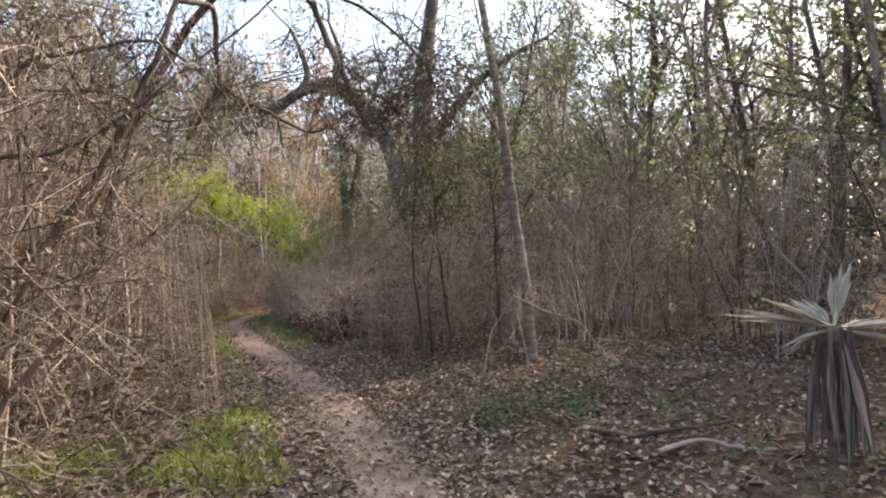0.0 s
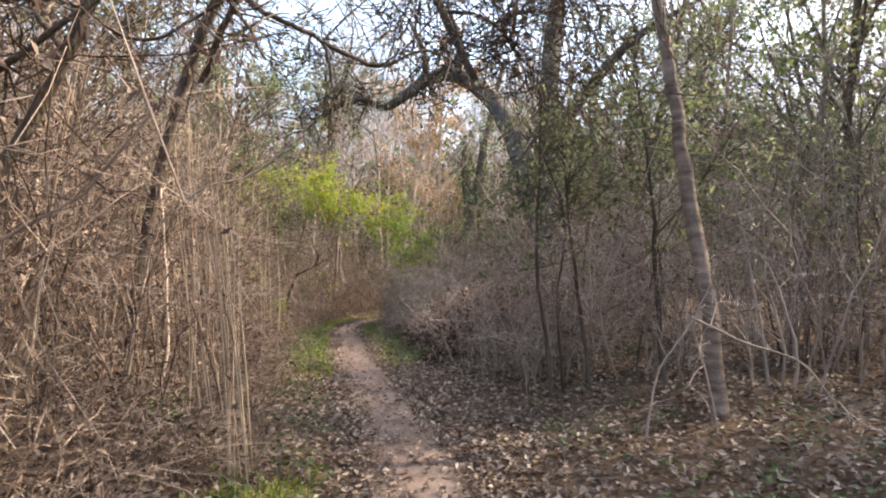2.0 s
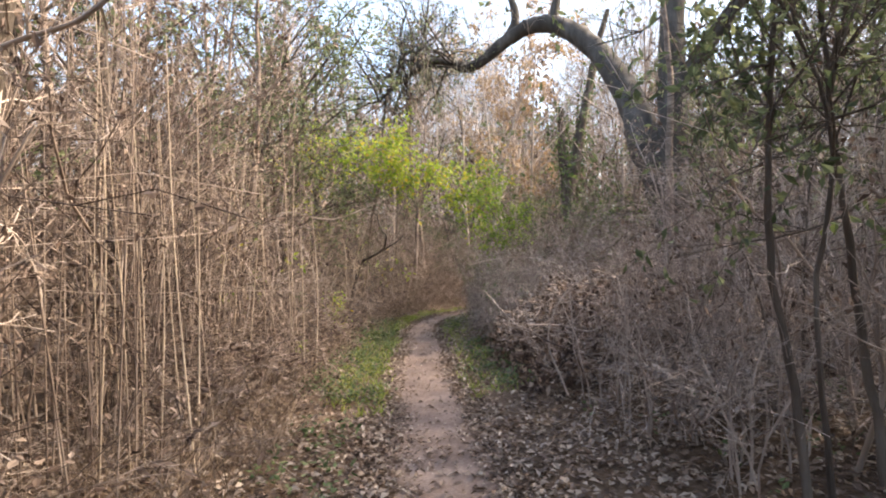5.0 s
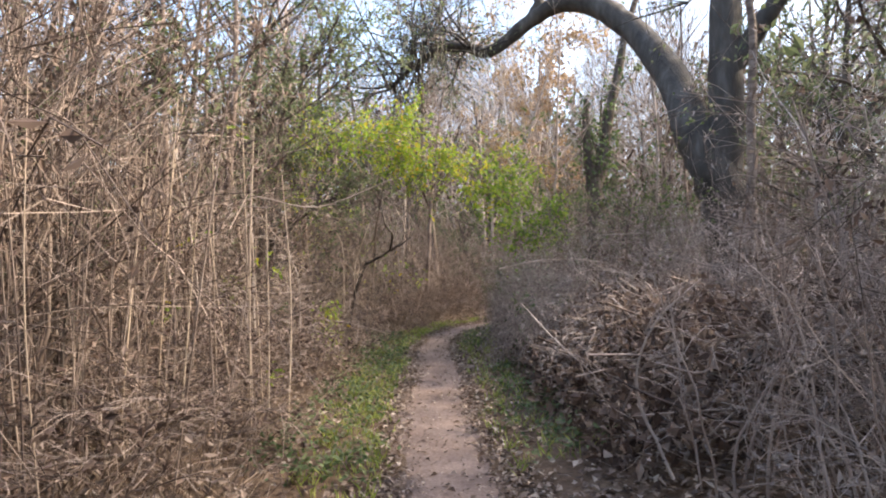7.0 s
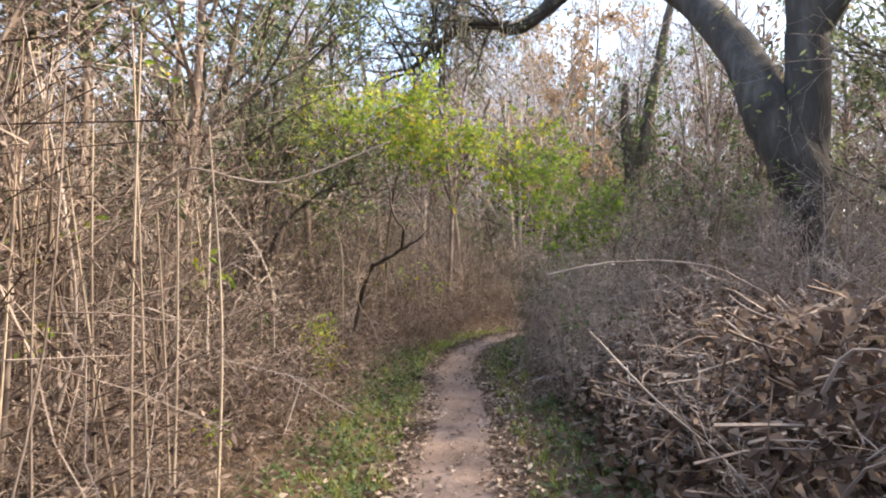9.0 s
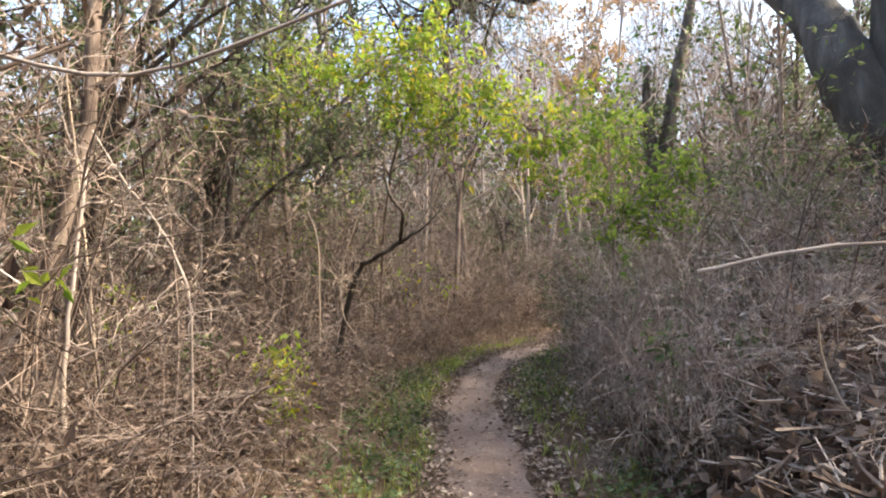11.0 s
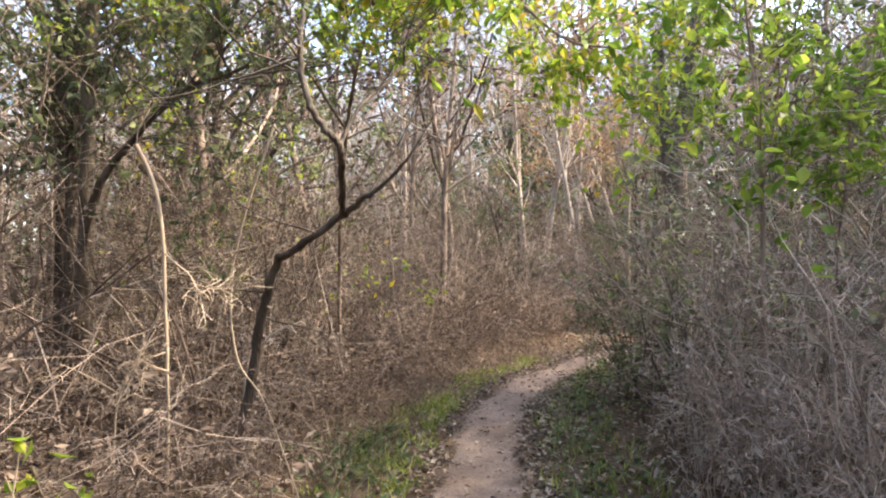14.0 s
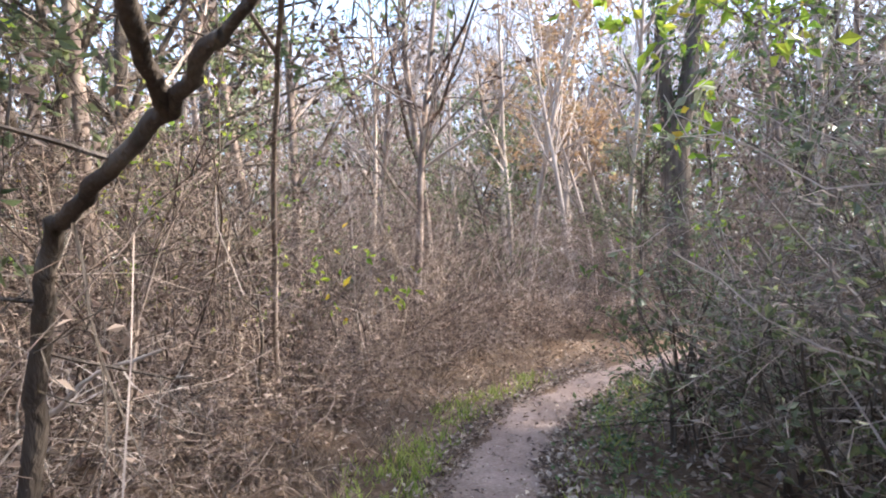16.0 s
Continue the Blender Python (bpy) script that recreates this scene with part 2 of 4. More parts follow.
# ---- the lie of the land ----
TRACK = [(0.6, -14), (0.5, -6), (0.35, 0), (0.2, 2.5), (-0.1, 5), (-0.53, 6.7), (-1.46, 9), (-2.55, 11.2), (-3.36, 12.9), (-4.3, 14.7), (-5.3, 17.06), (-6.0, 18.4),
         (-6.55, 19.7), (-7.0, 21.3), (-7.2, 22.8), (-7.05, 24.2), (-6.7, 25.6), (-5.9, 27.4), (-4.3, 29.6), (-1.5, 32), (4, 35), (16, 40)]


def smooth_line(points, per=12):
    p = np.asarray(points, float)
    p = np.vstack([2 * p[0] - p[1], p, 2 * p[-1] - p[-2]])
    out = []
    for i in range(1, len(p) - 2):
        a, b, c, d = p[i - 1:i + 3]
        for t in np.arange(per) / per:
            out.append(0.5 * (2 * b + (c - a) * t + (2 * a - 5 * b + 4 * c - d) * t * t + (3 * b - a - 3 * c + d) * t ** 3))
    out.append(p[-2])
    return np.asarray(out)


LINE = smooth_line(TRACK)
TANG = np.gradient(LINE, axis=0)
TANG /= np.linalg.norm(TANG, axis=1, keepdims=True)
RIGHT = np.stack([TANG[:, 1], -TANG[:, 0]], 1)


def lateral(xy):
    """Signed distance from the middle of the track, right positive."""
    xy = np.atleast_2d(np.asarray(xy, float))
    out = np.empty(len(xy))
    for i in range(0, len(xy), 20000):
        c = xy[i:i + 20000]
        d2 = ((c[:, None] - LINE[None]) ** 2).sum(-1)
        k = d2.argmin(1)
        out[i:i + 20000] = np.sqrt(d2[np.arange(len(c)), k]) * np.sign(((c - LINE[k]) * RIGHT[k]).sum(1) + 1e-9)
    return out


def height(xy):
    xy = np.atleast_2d(np.asarray(xy, float))
    d = lateral(xy)
    rise = np.where(d > 0, np.clip((d - 0.45) * 0.13, 0, 0.34), np.clip((-d - 0.6) * 0.12, 0, 0.16))
    x, y = xy[:, 0], xy[:, 1]
    lumps = 0.025 * np.sin(x * 2.3 + 1.1 * np.sin(y * 1.7)) + 0.02 * np.sin(y * 3.1 + x) + 0.012 * np.sin(x * 7 + 2 * y)
    return rise + lumps * np.clip((np.abs(d) - 0.25) / 0.6, 0.15, 1)


def ground_at(x, y):
    return float(height([(x, y)])[0])


def place_along(y, d):
    """The point at distance d to the right of the track where the track passes y."""
    k = int(np.abs(LINE[:, 1] - y).argmin())
    return LINE[k] + RIGHT[k] * d


def sheet(name, xs, ys, lift, material):
    gx, gy = np.meshgrid(xs, ys)
    xy = np.stack([gx.ravel(), gy.ravel()], 1)
    z = height(xy) + lift
    w = len(xs)
    i, j = np.meshgrid(np.arange(len(ys) - 1), np.arange(w - 1), indexing="ij")
    i, j = i.ravel(), j.ravel()
    s = Shape()
    s.add(np.column_stack([xy, z]), np.stack([i * w + j, i * w + j + 1, (i + 1) * w + j + 1, (i + 1) * w + j], 1))
    return new(name, s.mesh(name, material, True))


far = np.array([14, 20, 30, 50, 90, 180, 400, 900])
xs = np.concatenate([-far[::-1] - 4, np.arange(-16, 8.01, 0.22), far + 0.0])
ys = np.concatenate([-far[::-1] + 2.0, np.arange(-10, 36.01, 0.22), far + 26.0])
tagged(sheet("ground", xs, ys, 0, M_SOIL), "brown leaf-mould forest floor with gentle banks", "ground", kind="structure")

rng = np.random.default_rng(3)
s = Shape()
cols = np.linspace(-1, 1, 9)
wide = np.interp(LINE[:, 1], [4, 12, 19, 24], [0.06, 0.04, -0.03, -0.07])
half_l = wide + 0.42 + 0.07 * np.sin(np.arange(len(LINE)) * 0.37) + 0.05 * np.sin(np.arange(len(LINE)) * 1.13)
half_r = wide + 0.40 + 0.06 * np.sin(np.arange(len(LINE)) * 0.29 + 2) + 0.05 * np.sin(np.arange(len(LINE)) * 0.93)
verts = []
for k in range(len(LINE)):
    for c in cols:
        q = LINE[k] + RIGHT[k] * (c * (half_r[k] if c > 0 else half_l[k]) + 0.03 * rng.standard_normal() * abs(c))
        verts.append((q[0], q[1], ground_at(*q) + 0.022 - 0.03 * c ** 4 - 0.012 * (1 - c * c)))
i, j = np.meshgrid(np.arange(len(LINE) - 1), np.arange(8), indexing="ij")
i, j = i.ravel(), j.ravel()
s.add(verts, np.stack([i * 9 + j, i * 9 + j + 1, (i + 1) * 9 + j + 1, (i + 1) * 9 + j], 1))
tagged(new("path", s.mesh("path", M_PATH, True)), "narrow trodden pinkish-brown earth footpath through the woods", "path", kind="structure")


# ---- fallen leaves, grass and herbs on the ground ----
def scatter(rng, n, y0, y1, d0, d1, power=1.0):
    """Points spread along the track between two distances from it."""
    y = rng.uniform(y0, y1, n)
    u = rng.random(n) ** power
    d = d0 + (d1 - d0) * u
    k = np.abs(LINE[None, :, 1] - y[:, None]).argmin(1)
    along = (y - LINE[k, 1]) / np.maximum(TANG[k, 1], 0.3) + rng.normal(0, 0.03, n)
    return LINE[k] + RIGHT[k] * d[:, None] + TANG[k] * along[:, None] + rng.standard_normal((n, 2)) * 0.05


def litter(name, rng, xy, length, width, label, lift=0.012):
    s = Shape()
    n = len(xy)
    ang = rng.uniform(0, 2 * math.pi, n)
    along = np.stack([np.cos(ang), np.sin(ang), rng.normal(0.1, 0.28, n)], 1)
    side = np.stack([-np.sin(ang), np.cos(ang), rng.normal(0, 0.45, n)], 1)
    base = np.column_stack([xy, height(xy) + lift + rng.random(n) * 0.03])
    s.blades(base, along, side, length * rng.uniform(0.6, 1.4, n), width * rng.uniform(0.6, 1.4, n), 0.3)
    return tagged(new(name, s.mesh(name, M_LITTER)), label, "fallen leaves", kind="stuff")


rng = np.random.default_rng(11)
pts = [scatter(rng, 32000, 2.5, 12.5, 0.42, 6.5, 1.25), scatter(rng, 20000, 2.5, 12.5, -0.42, -4.0, 1.2), scatter(rng, 9000, 12.5, 27, 0.42, 3.5, 1.2),
       scatter(rng, 9000, 12.5, 27, -0.42, -4, 1.2), scatter(rng, 6000, 26, 36, -0.42, -5), scatter(rng, 3000, 26, 36, 0.42, 4), scatter(rng, 1500, 2.5, 12.0, -0.45, 0.45), scatter(rng, 350, 12, 26, -0.45, 0.45), scatter(rng, 3500, 2.5, 26, -0.3, -0.55), scatter(rng, 3500, 2.5, 26, 0.3, 0.55)]
pts = np.concatenate(pts)
litter("fallen_leaves", rng, pts, 0.062, 0.036, "dry brown and buff fallen leaves covering the ground")

pts = np.concatenate([scatter(rng, 5000, 2.5, 13, 0.28, 0.6), scatter(rng, 6500, 2.5, 13, -0.2, -0.65), scatter(rng, 2600, 13, 26, 0.25, 0.5), scatter(rng, 2600, 13, 26, -0.25, -0.5), scatter(rng, 2500, 2.5, 26, -0.4, 0.4)])
litter("leaf_crumbs", rng, pts, 0.028, 0.018, "small trodden leaf crumbs and bits of twig on the path")


def tufts(name, rng, xy, blades, tall, wide, material, label, category, lean=0.5):
    s = Shape()
    n = len(xy) * blades
    base = np.repeat(np.column_stack([xy, height(xy)]), blades, 0) + np.column_stack([rng.standard_normal((n, 2)) * 0.03, np.zeros(n)])
    along = np.column_stack([rng.standard_normal((n, 2)) * lean, np.ones(n)])
    s.blades(base, along, unit(rng, n), tall * rng.uniform(0.5, 1.3, n), wide, 0.1)
    return tagged(new(name, s.mesh(name, material)), label, category, kind="stuff")


def patch(rng, n, cx, cy, rx, ry):
    return np.stack([cx + rng.standard_normal(n) * rx, cy + rng.standard_normal(n) * ry], 1)


def off_track(xy, least):
    return xy[np.abs(lateral(xy)) > least]


g = np.concatenate([patch(rng, 1200, -2.3, 6.05, 0.55, 0.3), patch(rng, 400, -3.0, 5.5, 0.5, 0.4), patch(rng, 260, -1.95, 7.1, 0.25, 0.4)])
tufts("grass_patch", rng, off_track(g, 0.7), 6, 0.1, 0.013, M_GRASS, "sunlit yellow-green grass tuft patch beside the path", "grass")
g = np.concatenate([scatter(rng, 430, 12.5, 22, -0.5, -1.1, 1.2), scatter(rng, 300, 13, 25.5, 0.45, 1.1), scatter(rng, 150, 21, 25, -0.45, -0.9)])
tufts("verge_grass", rng, off_track(g, 0.42), 5, 0.13, 0.012, M_GRASS, "low green grass along the edges of the path", "grass")


def herbs(name, rng, xy, leaves, size, label):
    s = Shape()
    n = len(xy) * leaves
    base = np.repeat(np.column_stack([xy, height(xy)]), leaves, 0)
    base = base + np.column_stack([rng.standard_normal((n, 2)) * 0.06, rng.uniform(0.02, 0.16, n)])
    ang = rng.uniform(0, 2 * math.pi, n)
    along = np.stack([np.cos(ang), np.sin(ang), rng.normal(0.2, 0.4, n)], 1)
    s.blades(base, along, np.column_stack([unit(rng, n)[:, :2], np.zeros(n)]), size * rng.uniform(0.6, 1.4, n), size * 0.6, 0.15)
    return tagged(new(name, s.mesh(name, M_HERB)), label, "ground plants", kind="stuff")


g = np.concatenate([scatter(rng, 340, 12.8, 20.5, -0.55, -1.35, 1.1), scatter(rng, 120, 4, 12, 1.2, 4), scatter(rng, 110, 13, 17, 0.6, 1.3), scatter(rng, 80, 7, 12, -0.7, -1.3),
                    scatter(rng, 130, 18.5, 25, 0.55, 1.1), patch(rng, 60, 0.9, 7.2, 0.35, 0.3)])
herbs("ground_herbs", rng, off_track(g, 0.5), 9, 0.055, "low green leafy herbs creeping beside the path")
g = np.concatenate([scatter(rng, 900, 12.0, 19, -1.3, -3.2), scatter(rng, 350, 19, 26, -0.8, -2.2), scatter(rng, 300, 8, 12, -1.2, -2.5)])
tufts("dry_grass", rng, off_track(g, 0.8), 6, 0.38, 0.008, M_STRAW, "dry straw-coloured grass tangled under the thicket", "dry grass", 0.9)


# ---- kinds of shrub and tree ----
THICKET = dict(seg=(6, 4, 2, 2), bend=(0.19, 0.26, 0.36, 0.4), lift=(0.07, 0.02, -0.04, -0.06), kids=(6.0, 4.0, 0.7), ratio=(0.3, 0.62), angle=(20, 75), thin=0.0022)
THICKET["from"] = (0.15, 0.15, 0.2)


def bare_shrub(seed, tall, stems, spread, leaf_mat, per, leaf=(0.06, 0.028), label="", lean=(0, 0), name="bare_shrub", category="shrub", bark=None, spec=THICKET, thick=0.014, min_level=2):
    rng = np.random.default_rng(seed)
    out = []
    for _ in range(stems):
        a, rr = rng.uniform(0, 2 * math.pi), spread * 0.35 * math.sqrt(rng.random())
        d = (math.cos(a) * 0.28 * rng.random() + lean[0], math.sin(a) * 0.28 * rng.random() + lean[1], 1)
        grow(rng, out, (math.cos(a) * rr, math.sin(a) * rr, -0.05), d, tall * rng.uniform(0.6, 1.0), thick * rng.uniform(0.6, 1.3), 0, spec)
    t = thing(name, (0, 0, 0), label, category)
    for o in out:
        if o[3] == 0:
            part("stem", wood([o]), bark or M_TWIG, t, smooth=True)
    tagged(part("twig_mass", wood([o for o in out if o[3]]), bark or M_TWIG, t), kind="stuff")
    lv = foliage(rng, out, per, leaf[0], leaf[1], min_level)
    if lv.n:
        tagged(part("foliage", lv, leaf_mat, t), kind="stuff")
    reach = np.concatenate([np.asarray(o[0]) for o in out] + lv.v)
    REACH[t.name] = reach[::2]
    return t


REACH = {}


def keep_clear(kind, x, y, turn, size, gap):
    """Moves a shrub outwards until no twig hangs within the gap of the track's middle line."""
    v = REACH.get(kind.name)
    if v is None:
        return x, y
    c, sn = math.cos(radians(turn)), math.sin(radians(turn))
    w = v[(v[:, 2] * size[1] > 0.25) & (v[:, 2] * size[1] < 2.8)]
    flat = np.stack([c * w[:, 0] - sn * w[:, 1], sn * w[:, 0] + c * w[:, 1]], 1) * size[0]
    for _ in range(4):
        k = int(((LINE - (x, y)) ** 2).sum(1).argmin())
        own = float(((x, y) - LINE[k]) @ RIGHT[k])
        if abs(own) > 4:
            break
        d = np.sign(own) * lateral(flat + (x, y))
        lack = gap + (0.12 if own < 0 else 0) - float(np.quantile(d, 0.001))
        if lack <= 0:
            break
        x, y = x + RIGHT[k][0] * np.sign(own) * (lack + 0.02), y + RIGHT[k][1] * np.sign(own) * (lack + 0.02)
    return x, y


def put(kind, x, y, turn, size, group="", label="", sink=0.0, gap=0.62):
    x, y = keep_clear(kind, x, y, turn, size, gap)
    c = copy_thing(kind, pose(x, y, ground_at(x, y) - sink, 0, 0, turn) @ Matrix.Diagonal((size[0], size[0], size[1], 1)))
    return tagged(c, label, "", group)


def bury(kind):
    """Takes away a pattern thing once its copies stand."""
    for o in (*kind.children_recursive, kind):
        bpy.data.objects.remove(o)


TREE = dict(seg=(8, 5, 3, 2), bend=(0.05, 0.13, 0.25, 0.35), lift=(0.03, 0.1, 0.03, -0.03), kids=(14, 4.5, 2.4), ratio=(0.22, 0.42), angle=(25, 65), thin=0.006)
TREE["from"] = (0.3, 0.2, 0.2)


def woodland_tree(seed, tall, thick, bark, leaf_mat, per, leaf, label, min_level=2, spec=TREE, name="tree", joined=False):
    rng = np.random.default_rng(seed)
    out = []
    grow(rng, out, (0, 0, -0.1), (rng.normal() * 0.06, rng.normal() * 0.06, 1), tall, thick, 0, spec)
    t = thing(name, (0, 0, 0), label, "tree")
    part("trunk", wood(out[:1], (8, 8, 8, 8)), bark, t, smooth=True)
    for o in out[1:]:
        if o[3] == 1 and not joined:
            part("limb", wood([o], (5, 4, 3, 3)), bark, t)
    tagged(part("twig_mass", wood([o for o in out[1:] if o[3] > 1 or joined], (5, 4, 3, 3)), bark, t), kind="stuff")
    lv = foliage(rng, out, per, leaf, leaf * 0.55, min_level, 0.3, 0.3)
    if lv.n:
        part("crown", lv, leaf_mat, t)
    return t


# ---- thickets beside the path ----
rng = np.random.default_rng(21)
L_LEFT = "bare brown twiggy shrub holding dead curled leaves in the thicket"
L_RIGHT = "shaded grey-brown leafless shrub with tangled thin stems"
kinds_l = [bare_shrub(100 + i, 3.4, 7, 1.0, M_DEAD, 1.8 + 0.6 * (i % 2), (0.05, 0.024), L_LEFT) for i in range(4)]
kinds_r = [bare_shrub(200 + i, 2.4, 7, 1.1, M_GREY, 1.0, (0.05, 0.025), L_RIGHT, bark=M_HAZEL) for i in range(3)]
LOW = dict(THICKET, lift=(-0.02, -0.06, -0.1, -0.1), bend=(0.25, 0.3, 0.35, 0.35), kids=(6, 3.6, 1.0))
kinds_low = [bare_shrub(300 + i, 1.5, 11, 1.2, M_DEAD, 1.1, (0.07, 0.035), "low tangle of dead arching stems and dry leaves", spec=LOW, thick=0.009) for i in range(3)]
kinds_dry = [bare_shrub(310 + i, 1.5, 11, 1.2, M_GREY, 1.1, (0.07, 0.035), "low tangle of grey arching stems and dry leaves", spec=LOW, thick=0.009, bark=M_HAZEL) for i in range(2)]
kinds_g = [bare_shrub(400 + i, 3.2, 5, 1.0, M_DULL, 2.2, (0.055, 0.028), "slender evergreen shrub with small dull green leaves") for i in range(3)]


def row(kinds, y0, y1, step, d, jitter, size, group, skip=(), slim=1.0):
    y = y0
    while y < y1:
        dd = d + rng.normal() * jitter
        q = place_along(y, dd)
        if not any((q[0] - a) ** 2 + (q[1] - b) ** 2 < r * r for a, b, r in skip):
            k = kinds[rng.integers(len(kinds))]
            w = slim * rng.uniform(0.85, 1.15)
            put(k, q[0], q[1], rng.uniform(0, 360), (w, size * rng.uniform(0.85, 1.15)), group)
        y += step * rng.uniform(0.75, 1.25)


# left thicket
row(kinds_l, 4.6, 12, 0.7, -2.6, 0.2, 1.05, "left thicket")
row(kinds_l, 4.0, 13, 0.9, -3.6, 0.3, 1.4, "left thicket")
row(kinds_l, 3.5, 13, 1.2, -5.0, 0.4, 1.75, "left thicket")
row(kinds_l, 12.0, 16.6, 0.75, -2.5, 0.2, 0.95, "left thicket")
row(kinds_l, 12.5, 16.8, 0.9, -3.5, 0.3, 1.45, "left thicket")
row(kinds_l, 12, 23, 1.0, -5.0, 0.4, 1.7, "left thicket")
row(kinds_l, 19.8, 27, 0.62, -2.7, 0.3, 0.75, "left thicket")
row(kinds_l, 19.4, 28, 0.75, -3.8, 0.3, 1.0, "left thicket")
row(kinds_g, 17, 25, 1.6, -4.4, 0.5, 1.1, "left thicket")
row(kinds_low, 5.5, 12, 1.1, -2.0, 0.15, 0.6, "left undergrowth")
row(kinds_low, 12, 18.5, 0.75, -2.0, 0.15, 0.65, "left undergrowth")
row(kinds_low, 18.2, 27, 0.65, -1.9, 0.15, 0.6, "left undergrowth")
row(kinds_low, 17.0, 27, 0.8, -3.0, 0.3, 0.8, "left undergrowth")
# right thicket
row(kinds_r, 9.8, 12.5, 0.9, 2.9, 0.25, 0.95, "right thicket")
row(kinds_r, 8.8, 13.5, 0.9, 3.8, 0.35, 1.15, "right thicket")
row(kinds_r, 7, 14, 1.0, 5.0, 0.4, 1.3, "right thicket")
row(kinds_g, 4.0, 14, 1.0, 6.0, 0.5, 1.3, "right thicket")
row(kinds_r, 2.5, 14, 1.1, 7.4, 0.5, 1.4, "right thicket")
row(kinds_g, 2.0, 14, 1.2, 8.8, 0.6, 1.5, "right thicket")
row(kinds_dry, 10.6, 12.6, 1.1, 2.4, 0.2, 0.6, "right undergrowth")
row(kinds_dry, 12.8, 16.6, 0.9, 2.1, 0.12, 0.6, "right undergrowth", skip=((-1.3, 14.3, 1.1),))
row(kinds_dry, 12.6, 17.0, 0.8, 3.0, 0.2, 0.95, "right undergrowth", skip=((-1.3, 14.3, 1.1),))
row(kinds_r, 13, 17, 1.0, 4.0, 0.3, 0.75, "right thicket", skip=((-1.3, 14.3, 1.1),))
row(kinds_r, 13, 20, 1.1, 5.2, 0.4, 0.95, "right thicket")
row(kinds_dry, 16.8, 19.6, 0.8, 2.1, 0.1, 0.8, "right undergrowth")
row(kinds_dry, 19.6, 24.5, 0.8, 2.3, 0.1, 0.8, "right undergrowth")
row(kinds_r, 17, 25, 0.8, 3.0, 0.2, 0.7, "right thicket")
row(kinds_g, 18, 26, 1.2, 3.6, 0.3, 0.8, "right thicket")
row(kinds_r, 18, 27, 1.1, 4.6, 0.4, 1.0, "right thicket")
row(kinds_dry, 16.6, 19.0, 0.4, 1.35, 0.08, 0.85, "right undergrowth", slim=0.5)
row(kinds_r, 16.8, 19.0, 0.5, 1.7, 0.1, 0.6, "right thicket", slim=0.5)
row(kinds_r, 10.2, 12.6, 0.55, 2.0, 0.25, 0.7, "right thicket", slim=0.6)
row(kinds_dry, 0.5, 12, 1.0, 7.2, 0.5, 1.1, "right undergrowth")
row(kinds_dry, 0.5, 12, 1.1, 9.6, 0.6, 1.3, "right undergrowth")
# beyond the bend
row(kinds_low, 26.5, 33, 0.7, -1.7, 0.2, 0.7, "far undergrowth")
row(kinds_l, 27, 34, 0.8, -3.0, 0.4, 0.8, "far undergrowth")
for _ in range(46):
    x, y = rng.uniform(-18, 3), rng.uniform(26, 40)
    if abs(lateral([(x, y)])[0]) > 1.6:
        k = (kinds_l + kinds_g + kinds_r)[rng.integers(10)]
        put(k, x, y, rng.uniform(0, 360), (rng.uniform(1.0, 1.5), rng.uniform(0.8, 1.4)), "far undergrowth")
# behind the start: unseen shrubs, added to close the place and cast shade
row(kinds_l, -6, 3.6, 1.6, -3.2, 0.3, 1.1, "thicket behind")
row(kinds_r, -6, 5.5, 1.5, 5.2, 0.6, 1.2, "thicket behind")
for k in kinds_l + kinds_r + kinds_low + kinds_dry + kinds_g:
    bury(k)


# ---- woods behind the thickets ----
rng = np.random.default_rng(31)
BARE = "tall bare grey-brown woodland tree with fine winter twigs"
kinds_bare = [woodland_tree(500 + i, 12.5, 0.11, M_TWIG, M_DEAD, 1.2, 0.12, BARE) for i in range(3)]
kinds_pale = [woodland_tree(520 + i, 11.5, 0.09, M_PALE, M_DEAD, 0.7, 0.12, "slender pale-barked leafless tree") for i in range(2)]
kinds_rust = [woodland_tree(540 + i, 12.5, 0.11, M_PALE, M_RUST, 8.0, 0.2, "pale-trunked tree with a thin rust-orange crown") for i in range(2)]
BUSHY = dict(TREE, kids=(20, 5, 2), lift=(0.03, 0.02, -0.02, -0.06))
BUSHY["from"] = (0.12, 0.2, 0.2)
kinds_ever = [woodland_tree(560 + i, 10.5, 0.13, M_BARK, M_DULL, 6.5, 0.16, "evergreen woodland tree with dull green leaves", spec=BUSHY) for i in range(3)]
SPARSE = dict(TREE, kids=(12, 4, 1.6))
far_bare = [woodland_tree(580 + i, 12.5, 0.11, M_TWIG, M_DEAD, 2.2, 0.2, BARE, spec=SPARSE, joined=True) for i in range(3)]
far_ever = [woodland_tree(590 + i, 11.5, 0.13, M_BARK, M_DULL, 10.0, 0.22, "evergreen woodland tree with dull green leaves", spec=SPARSE, joined=True) for i in range(2)]
ALL = far_bare * 2 + far_ever * 2


def tree_at(kind, x, y, w, h, group="woodland trees"):
    return put(kind, x, y, rng.uniform(0, 360), (w, h), group)


